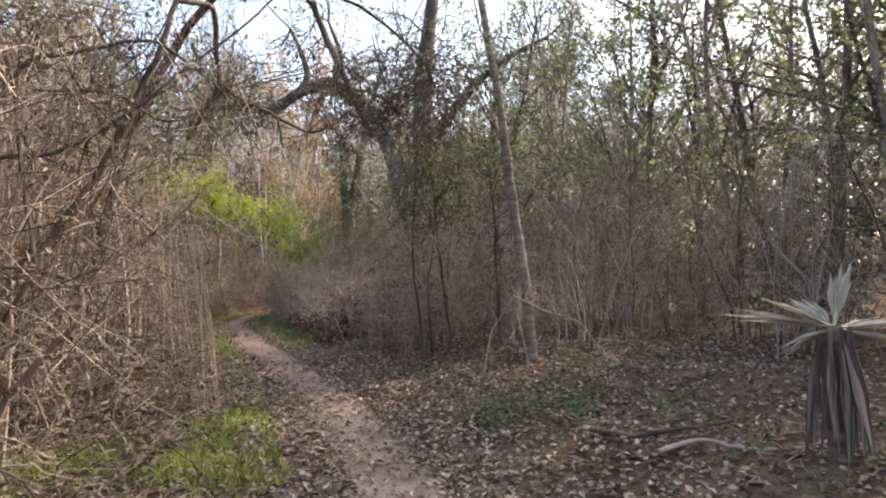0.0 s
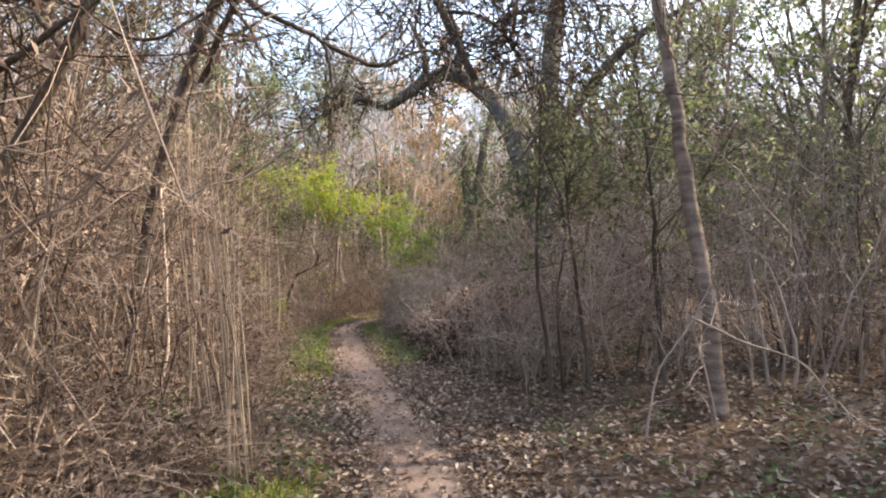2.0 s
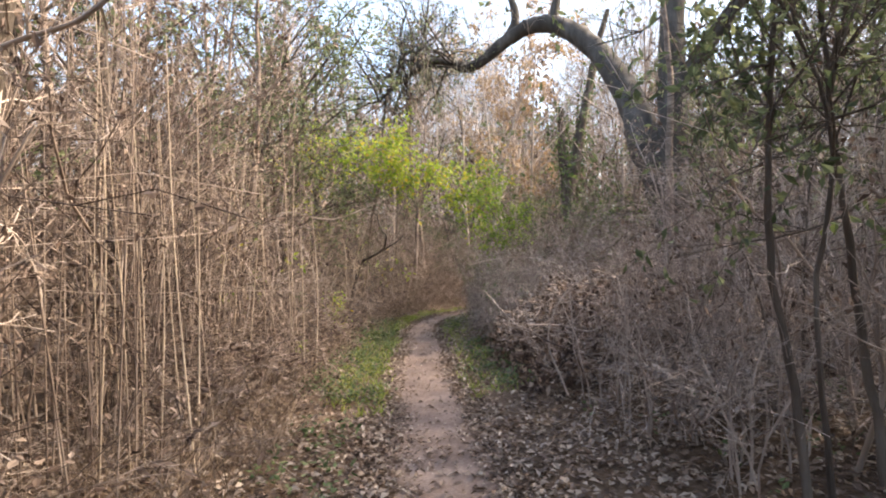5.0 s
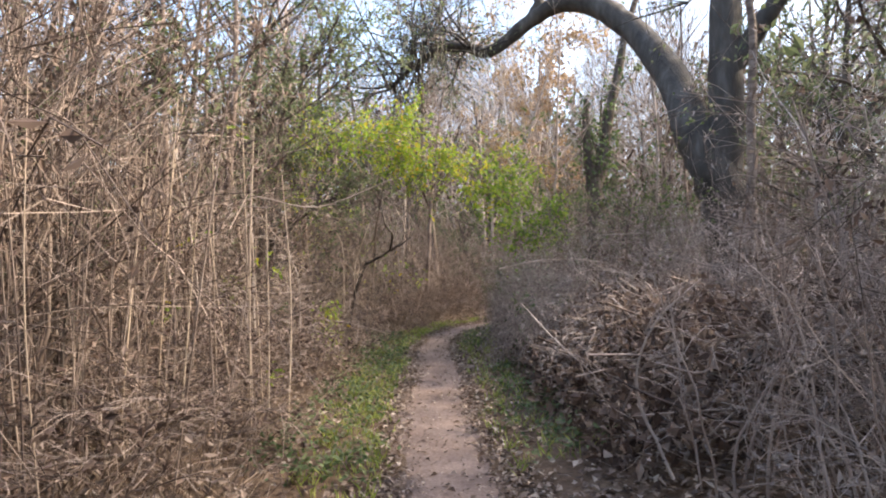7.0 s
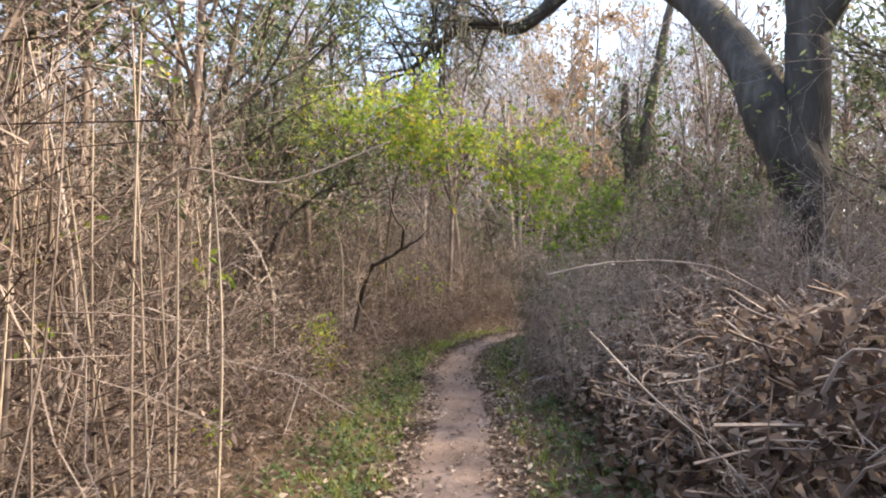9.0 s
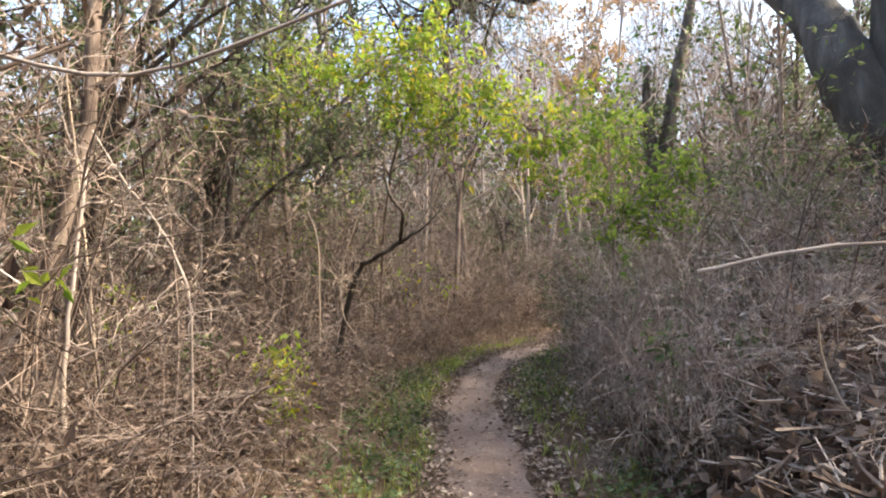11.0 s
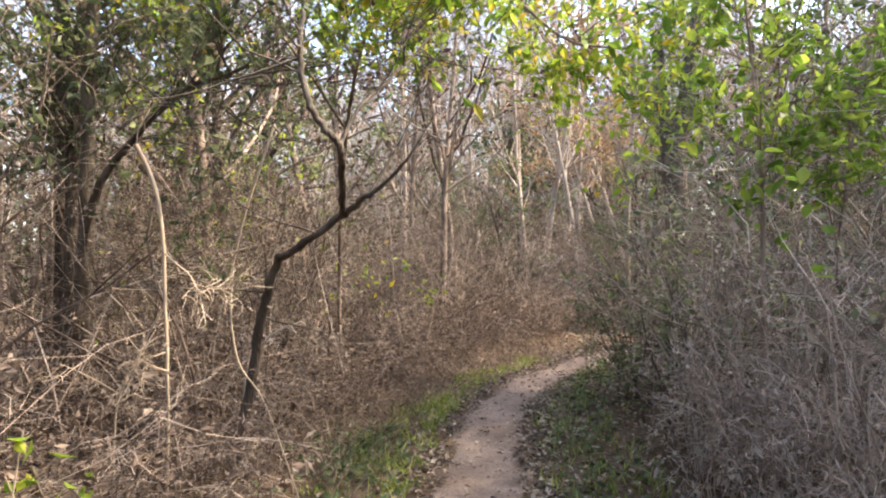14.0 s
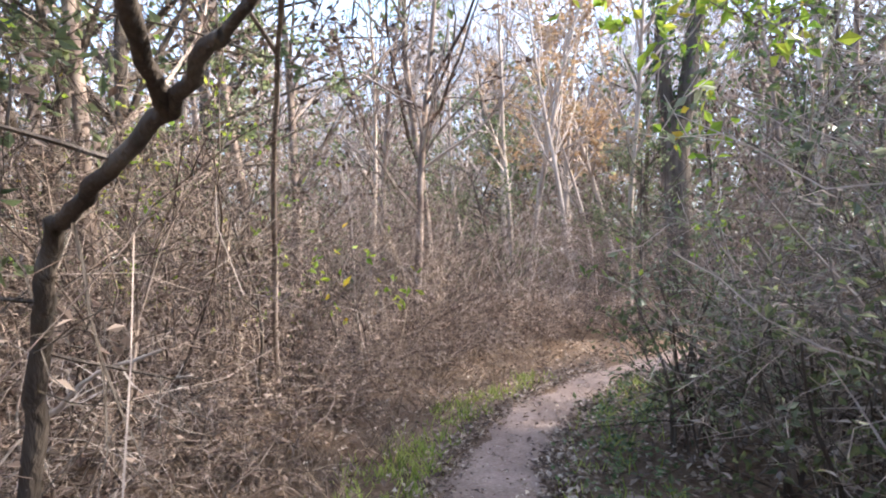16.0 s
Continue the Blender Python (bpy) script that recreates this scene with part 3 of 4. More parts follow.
for x, y, k in ((-9.2, 38.4, 0), (-10.6, 36.8, 1), (-7.6, 39.6, 1), (-11.8, 39.5, 0), (-9.9, 41.5, 1)):
    tree_at(kinds_rust[k], x, y, 1.0, rng.uniform(0.92, 1.05), "rust-crowned trees")
for x, y in ((-8.5, 34), (-9.6, 31.5), (-11.5, 33.5), (-8.2, 37), (-12.8, 30), (-3.2, 31.5), (-6.8, 31)):
    tree_at(kinds_pale[rng.integers(2)], x, y, 0.8, rng.uniform(0.75, 1.0), "pale slender trees")
for x, y, h in ((-13, 25, 0.9), (-12, 21.5, 0.7), (-15, 19, 0.9), (-12.5, 15.5, 0.65), (-10.5, 11.5, 0.62), (-9.5, 8, 0.6), (1.6, 22, 0.95), 
                (7.5, 11, 0.75), (8.5, 5, 0.7), (1.2, 27, 1.0), (6, 19, 0.9), (8.5, 9, 0.75), (9.5, 12, 0.9), (-8.8, 13.6, 0.6), (-7.6, 10.6, 0.5), (-11, 8, 0.7), (-11.5, 12, 0.7), (-13, 18.5, 0.75), (1.6, 30, 1.0), (5, 29, 1.0), (7.5, 23, 1.0), (8.5, 17, 0.95), (-9.5, 16.5, 0.55), (-9.0, 6.0, 0.55), (-12.5, 23, 0.75), (-6.5, 30, 0.35), (-9.0, 29.0, 0.32)):
    tree_at(kinds_ever[rng.integers(3)], x, y, min(1.0, h + 0.1) * rng.uniform(0.9, 1.05), h, "evergreen trees")
for x, y, h in ((-7.5, 14.0, 0.5), (-8.2, 10, 0.5), (-6.0, 6.5, 0.42), (-16, 28, 0.9), (-14, 33, 0.95), (3.2, 18.5, 0.75), (-1.8, 33, 0.9), (5, 25, 1.0), (-8.5, 12, 0.55), (-9.5, 14.5, 0.6), (-7.8, 8.6, 0.5), (-10.5, 17, 0.6), (-12, 20, 0.7), (-11, 24, 0.7), (-6.8, 4.5, 0.5)):
    tree_at(kinds_bare[rng.integers(3)], x, y, min(1.0, h + 0.05) * rng.uniform(0.85, 1.0), h, "bare trees")
# ring all round; trees behind the start are unseen, added for enclosure and shade
for _ in range(70):
    a = rng.uniform(-math.pi, math.pi)
    r = rng.uniform(24, 48)
    x, y = -3 + math.sin(a) * r, 20 + math.cos(a) * r
    if abs(lateral([(x, y)])[0]) < 2.5 or (-14 < x < 0 and 30 < y < 44):
        continue
    tree_at(ALL[rng.integers(len(ALL))], x, y, rng.uniform(0.9, 1.2), rng.uniform(0.75, 1.05))
for x, y in ((9, 15.5), (11, 12), (12.5, 9), (10.8, 18), (13.2, 14), (13.5, 6), (11.5, 22), (15, 10)):
    tree_at(far_ever[rng.integers(2)], x, y, rng.uniform(0.9, 1.1), rng.uniform(0.85, 1.1), "evergreen trees")
for x, y in ((-1.5, 38.5), (0.6, 36), (-3, 41), (2, 40), (-0.5, 43.5), (-4.2, 44), (3.6, 36), (-2.6, 36.8), (-12.5, 42), (-7.2, 44)):
    tree_at(ALL[rng.integers(len(ALL))], x, y, rng.uniform(0.9, 1.1), rng.uniform(1.0, 1.2), "woodland trees")
for x, y in ((-2.5, 46), (-6, 48), (-10, 47), (-14, 45), (-18, 43), (1, 45), (-22, 40), (4, 41)):
    tree_at(ALL[rng.integers(len(ALL))], x, y, 1.1, rng.uniform(0.8, 0.95))
for x, y, h in ((-6.6, 8.6, 0.5), (-8.4, 7.2, 0.62), (-10.2, 9.6, 0.72), (-7.4, 12.2, 0.55), (-9.2, 11.4, 0.66), (-11.6, 14.2, 0.8), (-8.6, 15.4, 0.58), (-10.8, 21.4, 0.68), (-13.6, 16.6, 0.85),
                (-12.4, 26.6, 0.8), (-15.2, 23.4, 0.95), (-9.8, 26.2, 0.6), (-10.8, 29.4, 0.8), (5, 13, 0.62), (7, 15.4, 0.75), (4.6, 17.4, 0.72), (8, 11, 0.7), (6.4, 9.2, 0.6)):
    tree_at(far_bare[rng.integers(3)], x, y, min(1.0, h + 0.12), h, "bare trees")
for k in kinds_bare + kinds_pale + kinds_rust + kinds_ever + far_bare + far_ever:
    bury(k)


def far_woods():
    rng = np.random.default_rng(41)
    s, lv = Shape(), Shape()
    for _ in range(1300):
        a, r = rng.uniform(0, 2 * math.pi), rng.uniform(52, 75)
        x, y, h = -4 + math.sin(a) * r, 20 + math.cos(a) * r, rng.uniform(9, 19)
        z = ground_at(x, y)
        s.tube([(x, y, z), (x + rng.normal() * 0.3, y, z + h * 0.5), (x + rng.normal() * 0.8, y, z + h)], rng.uniform(0.06, 0.2), 0.03, 4)
    # far twigs in a paler grey than the trunks: haze put into the colour
    haze, haze_right = Shape(), Shape()
    for n, r0, r1, top in ((70000, 32, 50, 18), (110000, 50, 76, 31)):
        a, r = rng.normal(-0.22, 0.62, n), rng.uniform(r0, r1, n)
        x, y = -4 + np.sin(a) * r, 14 + np.cos(a) * r
        crowns = 0.78 + 0.2 * np.sin(a * 19 + 2) + 0.13 * np.sin(a * 43) + 0.1 * np.sin(a * 97 + r)
        z = 0.5 + rng.random(n) ** 0.8 * top * crowns
        ok = np.abs(lateral(np.stack([x, y], 1))) > 2.5
        p = np.stack([x, y, z], 1)[ok]
        k = len(p)
        haze.blades(p, unit(rng, k) * 0.7 + (0, 0, 1.0), unit(rng, k), rng.uniform(0.7, 2.4, k), rng.uniform(0.02, 0.05, k), 0.3)
    tagged(new("distant_twigs", haze.mesh("distant_twigs", M_HAZEL)), "distant bare twigs of the winter woods, pale grey for haze", "woods", kind="stuff")
    # right side likewise: pale leaves and twigs carry the look of haze
    fresh = Shape()
    for shape, n, top, ln, wd in ((haze_right, 26000, 13, 1.3, 0.035), (fresh, 34000, 12, 0.26, 0.14)):
        a, r = rng.uniform(0.15, 1.35, n), rng.uniform(21, 46, n)
        x, y = -1 + np.sin(a) * r, 4 + np.cos(a) * r
        z = 1.2 + rng.random(n) * (top + r * 0.12) * (0.8 + 0.2 * np.sin(a * 31) + 0.15 * np.sin(a * 67 + 1))
        clump = np.sin(x * 1.3 + z * 0.7) + np.sin(y * 1.1 - z * 0.9 + 1) + np.sin(x * 0.6 - y * 0.7)
        ok = (np.abs(lateral(np.stack([x, y], 1))) > 2.5) & ((clump > -0.2) | (shape is haze_right))
        p = np.stack([x, y, z], 1)[ok]
        k = len(p)
        shape.blades(p, unit(rng, k) + (0, 0, 0.8 if shape is haze_right else 0.0), unit(rng, k), ln * rng.uniform(0.5, 1.4, k), wd, 0.25)
    tagged(new("distant_shade_twigs", haze_right.mesh("distant_shade_twigs", M_HAZEL)), "bare twigs deep in the shaded woods, pale grey for haze", "woods", kind="stuff")
    tagged(new("distant_green_canopy", fresh.mesh("distant_green_canopy", M_SAGE)), "soft leaf canopy deep in the shaded woods, pale green for haze", "woods", kind="stuff")
    lush = Shape()
    for shape, n, r0, r1, top, big in ((lv, 70000, 50, 78, 21, 1.25), (lush, 30000, 46, 70, 14, 1.0), (lv, 22000, 30, 50, 10, 0.4), (lush, 14000, 28, 48, 9, 0.35)):
        a, r = rng.uniform(0, 2 * math.pi, n), rng.uniform(r0, r1, n)
        if r0 < 40:
            a = rng.normal(-0.25, 0.55, n)
        x, y = -4 + np.sin(a) * r, (20 if r0 > 40 else 12) + np.cos(a) * r
        lobes = 1 + 0.22 * np.sin(a * 23) + 0.16 * np.sin(a * 57 + 1) + 0.1 * np.sin(a * 131)
        z = rng.random(n) ** 1.35 * top * lobes
        ok = np.abs(lateral(np.stack([x, y], 1))) > 2
        p = np.stack([x, y, z], 1)[ok]
        k = len(p)
        shape.blades(p, unit(rng, k) + (0, 0, 0.4), unit(rng, k), big * rng.uniform(0.5, 1.3, k), big * 0.4, 0.2)
    tagged(new("distant_leaves", lush.mesh("distant_leaves", M_DULL)), "distant dull green woodland foliage", "woods", kind="stuff")
    tagged(new("distant_trunks", s.mesh("distant_trunks", M_TWIG)), "distant grey-brown woodland trunks", "woods", kind="stuff")
    tagged(new("distant_foliage", lv.mesh("distant_foliage", M_DEAD)), "distant brown woodland foliage and twigs", "woods", kind="stuff")


far_woods()


# ---- the great oak with its limb over the path ----
def oak():
    rng = np.random.default_rng(51)
    t = thing("oak", (0, 0, 0), "old live oak with a long dark limb hung with moss", "tree")
    s = Shape()
    trunk = smooth_line([(-0.9, 24.8, ground_at(-0.9, 24.8) - 0.2), (-0.98, 24.75, 1.5), (-1.05, 24.6, 3.2), (-0.9, 24.5, 5.5), (-0.75, 24.6, 9), (-0.2, 24.9, 13)], 5)
    s.tube(trunk, 0.62, 0.25, 12, 0.05, rng)
    part("trunk", s, M_OAK, t, smooth=True)
    limb = smooth_line([(-0.95, 24.6, 2.9), (-1.3, 24.5, 3.9), (-1.7, 24.7, 5.0), (-2.1, 25.6, 6.5), (-3.2, 27.2, 8.65), (-4.6, 27.8, 10.0), (-5.7, 27.95, 10.2), (-6.8, 28.05, 9.75), (-8.0, 27.9, 9.05), (-9.3, 27.75, 9.45), (-10.6, 27.6, 8.95), (-11.7, 27.4, 8.1)], 5)
    s = Shape()
    s.tube(limb, 0.56, 0.06, 10, 0.06, rng)
    part("limb", s, M_OAK, t, smooth=True)
    for line, r0, r1 in (([(-6.6, 28.05, 9.85), (-6.2, 28.0, 10.6), (-6.4, 27.9, 11.6), (-6.9, 27.8, 12.8)], 0.2, 0.08), ([(-4.8, 27.85, 10.05), (-4.6, 27.8, 11.4), (-5.1, 27.7, 13)], 0.2, 0.06),
                         ([(-0.85, 24.5, 6), (0.6, 24.2, 8), (2.2, 23.8, 9.4), (4, 23.4, 10.2)], 0.26, 0.06)):
        s = Shape()
        s.tube(smooth_line(line, 4), r0, r1, 8, 0.05, rng)
        part("limb", s, M_OAK, t, smooth=True)
    out = []
    spec = dict(seg=(5, 4, 3), bend=(0.2, 0.28, 0.3), lift=(0.03, -0.03, -0.08), kids=(5, 4), ratio=(0.35, 0.6), angle=(25, 70), thin=0.008)
    spec["from"] = (0.1, 0.1)
    for p in list(limb[42:]) * 3 + [np.array(q) for q in ((-6.9, 27.8, 12.8), (-5.1, 27.7, 13), (4, 23.4, 10.2), (2.2, 23.8, 9.4), (-0.2, 24.9, 13), (-0.6, 24.7, 11), (-0.75, 24.6, 9))] * 2:
        d = unit(rng, 1)[0] + np.array([-0.2, 0, 0.1])
        grow(rng, out, p, d / np.linalg.norm(d), rng.uniform(1.6, 4.0), 0.05, 0, spec)
    tagged(part("branch_mass", wood(out, (4, 3, 3, 3)), M_OAK, t), kind="stuff")
    part("crown", foliage(rng, out, 2.4, 0.13, 0.06, 1, 0.2, 0.25), M_DULL, t)
    s = Shape()
    tips = [np.asarray(o[0][rng.integers(1, len(o[0]))]) for o in out if o[3] <= 1]
    for p in tips + [q for q in limb[42:]] * 2:
        for _ in range(rng.integers(0, 3)):
            q = p + rng.normal(0, 0.08, 3)
            n = 5
            drop = rng.uniform(0.3, 1.1)
            line = [q + np.array([rng.normal() * 0.03, rng.normal() * 0.03, -drop * i / n]) for i in range(n + 1)]
            s.tube(line, 0.022, 0.006, 3, 0.3, rng)
    tagged(part("hanging_moss", s, M_MOSS, t, "grey-green strands of hanging moss"), kind="stuff")
    return t


oak()


# ---- the forked snag ----
def snag():
    rng = np.random.default_rng(52)
    t = thing("forked_snag", (0, 0, 0), "dark forked dead trunk with a broken stub, clad in ivy", "tree")
    z = ground_at(-5.6, 35)
    s = Shape()
    s.tube(smooth_line([(-5.6, 35, z - 0.2), (-5.62, 34.95, 2.5), (-5.65, 34.9, 5.4)], 4), 0.38, 0.36, 9, 0.06, rng)
    part("trunk", s, M_BARK, t, smooth=True)
    stub = smooth_line([(-5.66, 34.9, 5.0), (-5.85, 34.85, 6.2), (-5.9, 34.8, 7.6), (-5.85, 34.75, 8.9)], 4)
    stem = smooth_line([(-5.62, 34.9, 5.0), (-5.25, 35.0, 6.2), (-5.0, 35.2, 8.0), (-4.5, 35.4, 10.2), (-4.1, 35.5, 12), (-3.6, 35.5, 13.5)], 4)
    s = Shape()
    s.tube(stub, 0.26, 0.12, 8, 0.08, rng)
    part("broken_stub", s, M_BARK, t, smooth=True)
    s = Shape()
    s.tube(stem, 0.3, 0.12, 8, 0.06, rng)
    part("stem", s, M_BARK, t, smooth=True)
    base = []
    for line, n in ((stub, 260), (stem[:14], 420)):
        for _ in range(n):
            base.append(line[rng.integers(len(line))] + rng.normal(0, 0.26, 3) * (1, 1, 1.3))
    base = np.asarray(base)
    s = Shape()
    s.blades(base, unit(rng, len(base)) + (0, 0, -0.4), unit(rng, len(base)), rng.uniform(0.12, 0.24, len(base)), 0.13)
    part("ivy", s, M_HERB, t, "dark ivy leaves")


snag()


# ---- slender trees by the path ----
def hand_tree(name, label, lines, bark, twigs=0, leaf_mat=None, per=0.0, leaf=0.06, seed=1, twig_len=0.7, lift=0.0, category="tree", trunk_name="trunk", min_level=0, leaf_name="foliage", from_=0.3, thin=0.0022):
    """A tree or shrub whose main stems follow given lines (points, radius, end radius); side twigs grow from them."""
    rng = np.random.default_rng(seed)
    t = thing(name, (0, 0, 0), label, category)
    out = []
    spec = dict(seg=(5, 3, 2), bend=(0.16, 0.28, 0.35), lift=(lift, lift, -0.03), kids=(4.5, 3), ratio=(0.35, 0.65), angle=(25, 70), thin=thin)
    spec["from"] = (0.1, 0.15)
    for i, (pts, r0, r1) in enumerate(lines):
        line = smooth_line(pts, 5)
        if len(line) > 8:
            line[1:-1] += rng.normal(0, min(r0 * 0.2, 0.008), (len(line) - 2, 3))
        s = Shape()
        s.tube(line, r0, r1, 8 if r0 > 0.02 else 6, 0.07, rng)
        part(trunk_name if i == 0 else "branch", s, bark, t, smooth=True)
        for _ in range(twigs):
            k = int(rng.uniform(from_, 1) * (len(line) - 1))
            d = unit(rng, 1)[0] + (line[min(k + 1, len(line) - 1)] - line[max(k - 1, 0)]) * 1.5
            own = []
            grow(rng, own, line[k], d / np.linalg.norm(d), twig_len * rng.uniform(0.5, 1.3), min(r1 * 0.9, 0.008), 0, spec)
            tips = np.concatenate([np.asarray(o[0]) for o in own])
            if (np.abs(lateral(tips[:, :2]))[tips[:, 2] < 2.3] < 0.8).any():
                continue
            tagged(part("twig", wood(own, (4, 3, 3, 3)), bark, t), kind="stuff")
            out += own
    if out:
        if leaf_mat is not None:
            part(leaf_name, foliage(rng, out, per, leaf, leaf * 0.5, min_level), leaf_mat, t)
    return t


# leaning ringed trunk
hand_tree("leaning_tree", "leaning slim tree with pale banded brown bark", [([(1.2, 9.4, 0.1), (1.12, 9.6, 1.4), (1.0, 9.7, 2.7), (0.85, 9.8, 4.1), (0.6, 9.9, 5.8)], 0.08, 0.05)],
          M_RING, 14, M_DULL, 1.5, 0.06, 61, 1.1, 0.05, from_=0.6)
# dark multi-stemmed saplings with small evergreen leaves
hand_tree("sapling", "dark-stemmed evergreen sapling with small green leaves above", [
    ([(-0.27, 10.6, 0.1), (-0.33, 10.6, 0.82), (-0.41, 10.6, 1.54), (-0.37, 10.6, 2.5), (-0.3, 10.6, 3.5)], 0.026, 0.012),
    ([(-0.15, 10.7, 0.1), (-0.2, 10.7, 1.2), (-0.1, 10.7, 2.2), (-0.5, 10.6, 3.3)], 0.018, 0.008)], M_BARK, 16, M_DULL, 2.6, 0.075, 62, 1.0, 0.02, from_=0.55)
hand_tree("sapling", "dark-stemmed evergreen sapling with small green leaves above", [
    ([(0.14, 10.9, 0.1), (0.08, 10.95, 0.8), (0.0, 10.9, 1.55), (-0.07, 10.86, 2.5), (-0.15, 10.8, 3.6)], 0.03, 0.012)], M_BARK, 18, M_DULL, 2.4, 0.075, 63, 1.1, 0.02, from_=0.55)
hand_tree("sapling", "dark-stemmed evergreen sapling with small green leaves above", [
    ([(0.9, 10.4, 0.1), (0.86, 10.5, 0.8), (0.84, 10.55, 1.6), (0.82, 10.55, 2.4), (0.7, 10.5, 3.6)], 0.034, 0.014),
    ([(0.84, 10.55, 1.9), (1.2, 10.6, 2.3), (1.6, 10.6, 2.9)], 0.015, 0.007)], M_BARK, 16, M_DULL, 2.2, 0.075, 64, 1.0, 0.02, from_=0.5)
hand_tree("young_tree", "upright grey-brown young tree beyond the brush", [([(-0.95, 18.2, 0.2), (-1.0, 18.15, 1.6), (-0.95, 18.1, 3.2), (-0.9, 18.05, 4.8), (-1.0, 18, 6.8)], 0.085, 0.04)],
          M_RING, 12, M_DULL, 1.6, 0.07, 65, 1.4, 0.05, from_=0.45)

# dark arching stems at the start, on the left of the path
hand_tree("arching_tree", "dark bare tree arching over the path with crooked twigs", [
    ([(-3.9, 5.9, 0.05), (-3.5, 6.0, 0.9), (-3.1, 6.15, 1.55), (-2.72, 6.33, 2.08), (-2.44, 6.41, 2.67), (-2.25, 6.49, 3.15), (-2.05, 6.57, 3.79), (-1.8, 6.7, 4.5)], 0.045, 0.02),
    ([(-2.05, 6.57, 3.79), (-1.9, 6.9, 3.85), (-1.95, 7.1, 3.5), (-1.94, 7.14, 3.27), (-2.12, 7.2, 3.01), (-2.31, 7.3, 2.8)], 0.028, 0.018),
    ([(-1.94, 7.14, 3.27), (-1.74, 7.2, 3.12), (-1.51, 7.4, 3.02), (-1.44, 7.42, 2.72)], 0.022, 0.009),
    ([(-1.51, 7.4, 3.02), (-1.2, 7.6, 2.9), (-0.95, 7.8, 3.05), (-0.7, 8.0, 3.0)], 0.016, 0.006),
    ([(-2.44, 6.41, 2.67), (-2.9, 6.6, 3.1), (-3.2, 6.8, 3.6)], 0.02, 0.008),
    ([(-3.6, 6.1, 1.2), (-3.45, 6.15, 2.3), (-3.1, 6.2, 3.1), (-2.74, 6.28, 3.24), (-2.26, 6.38, 3.38), (-2.04, 6.49, 3.3), (-1.76, 6.7, 3.06), (-1.56, 6.82, 2.69)], 0.024, 0.008),
    ([(-3.5, 6.1, 1.5), (-3.35, 6.11, 2.32), (-2.82, 6.21, 2.46), (-2.31, 6.3, 2.77), (-1.95, 6.49, 3.18), (-1.5, 6.68, 3.63), (-1.13, 6.77, 4.05)], 0.022, 0.008),
    ([(-3.12, 6.38, 3.0), (-2.55, 6.49, 2.99), (-2.15, 6.61, 2.78), (-1.65, 6.8, 3.09), (-1.11, 7.0, 3.29)], 0.014, 0.006),
    ([(-3.3, 5.9, 0.3), (-2.98, 5.86, 1.16), (-2.8, 5.94, 1.59), (-2.94, 6.01, 2.29), (-3.0, 5.98, 3.04), (-3.15, 5.96, 3.53)], 0.022, 0.01)], M_BARK, 7, M_DEAD, 0.3, 0.04, 66, 0.8, -0.03, thin=0.0035)
hand_tree("overhanging_branch_tree", "dark leafless tree with a drooping twiggy bough", [
    ([(-4.6, 9.2, 0.05), (-4.3, 9.1, 1.8), (-3.6, 8.9, 3.6), (-2.4, 8.5, 4.9), (-1.5, 8.25, 4.75), (-1.16, 8.27, 4.1), (-0.92, 8.3, 3.55), (-0.68, 8.32, 3.0)], 0.06, 0.03),
    ([(-1.5, 8.25, 4.75), (-0.8, 8.3, 4.5), (-0.2, 8.4, 4.0), (0.1, 8.5, 3.5)], 0.025, 0.01),
    ([(-0.92, 8.3, 3.55), (-0.6, 8.4, 3.5), (-0.35, 8.5, 3.2)], 0.018, 0.007)], M_BARK, 34, M_DEAD, 0.8, 0.05, 67, 0.95, -0.06, from_=0.6, thin=0.004)
hand_tree("bowed_stem", "bowed grey-brown woody vine looping from the thicket", [
    ([(-3.1, 5.9, 0.1), (-2.99, 5.88, 0.58), (-2.71, 5.87, 0.92), (-2.45, 5.86, 1.19), (-2.42, 5.86, 1.42), (-2.69, 5.85, 1.55), (-3.1, 5.74, 1.6)], 0.028, 0.016)], M_TWIG, 4, None, 0, 0.05, 68, 0.5, category="vine", trunk_name="stem")

# trio of dark trunks with an evergreen top
hand_tree("evergreen_clump", "clump of dark brown trunks under a green leafy crown", [
    ([(-10.95, 19.5, 0.1), (-10.9, 19.45, 1.5), (-10.8, 19.4, 3.3), (-10.6, 19.3, 5.2)], 0.10, 0.06),
    ([(-10.75, 19.35, 0.1), (-10.68, 19.4, 1.6), (-10.55, 19.35, 3.3), (-10.2, 19.3, 5.0)], 0.085, 0.05),
    ([(-10.4, 19.2, 0.1), (-10.3, 19.25, 1.4), (-10.12, 19.2, 3.3), (-9.8, 19.1, 5.0)], 0.075, 0.05),
    ([(-10.35, 19.2, 0.9), (-9.72, 18.93, 2.2), (-8.68, 18.84, 2.9), (-7.76, 18.72, 3.0)], 0.045, 0.012)], M_BARK, 26, M_DULL, 3.0, 0.085, 69, 1.5, 0.02, from_=0.55)

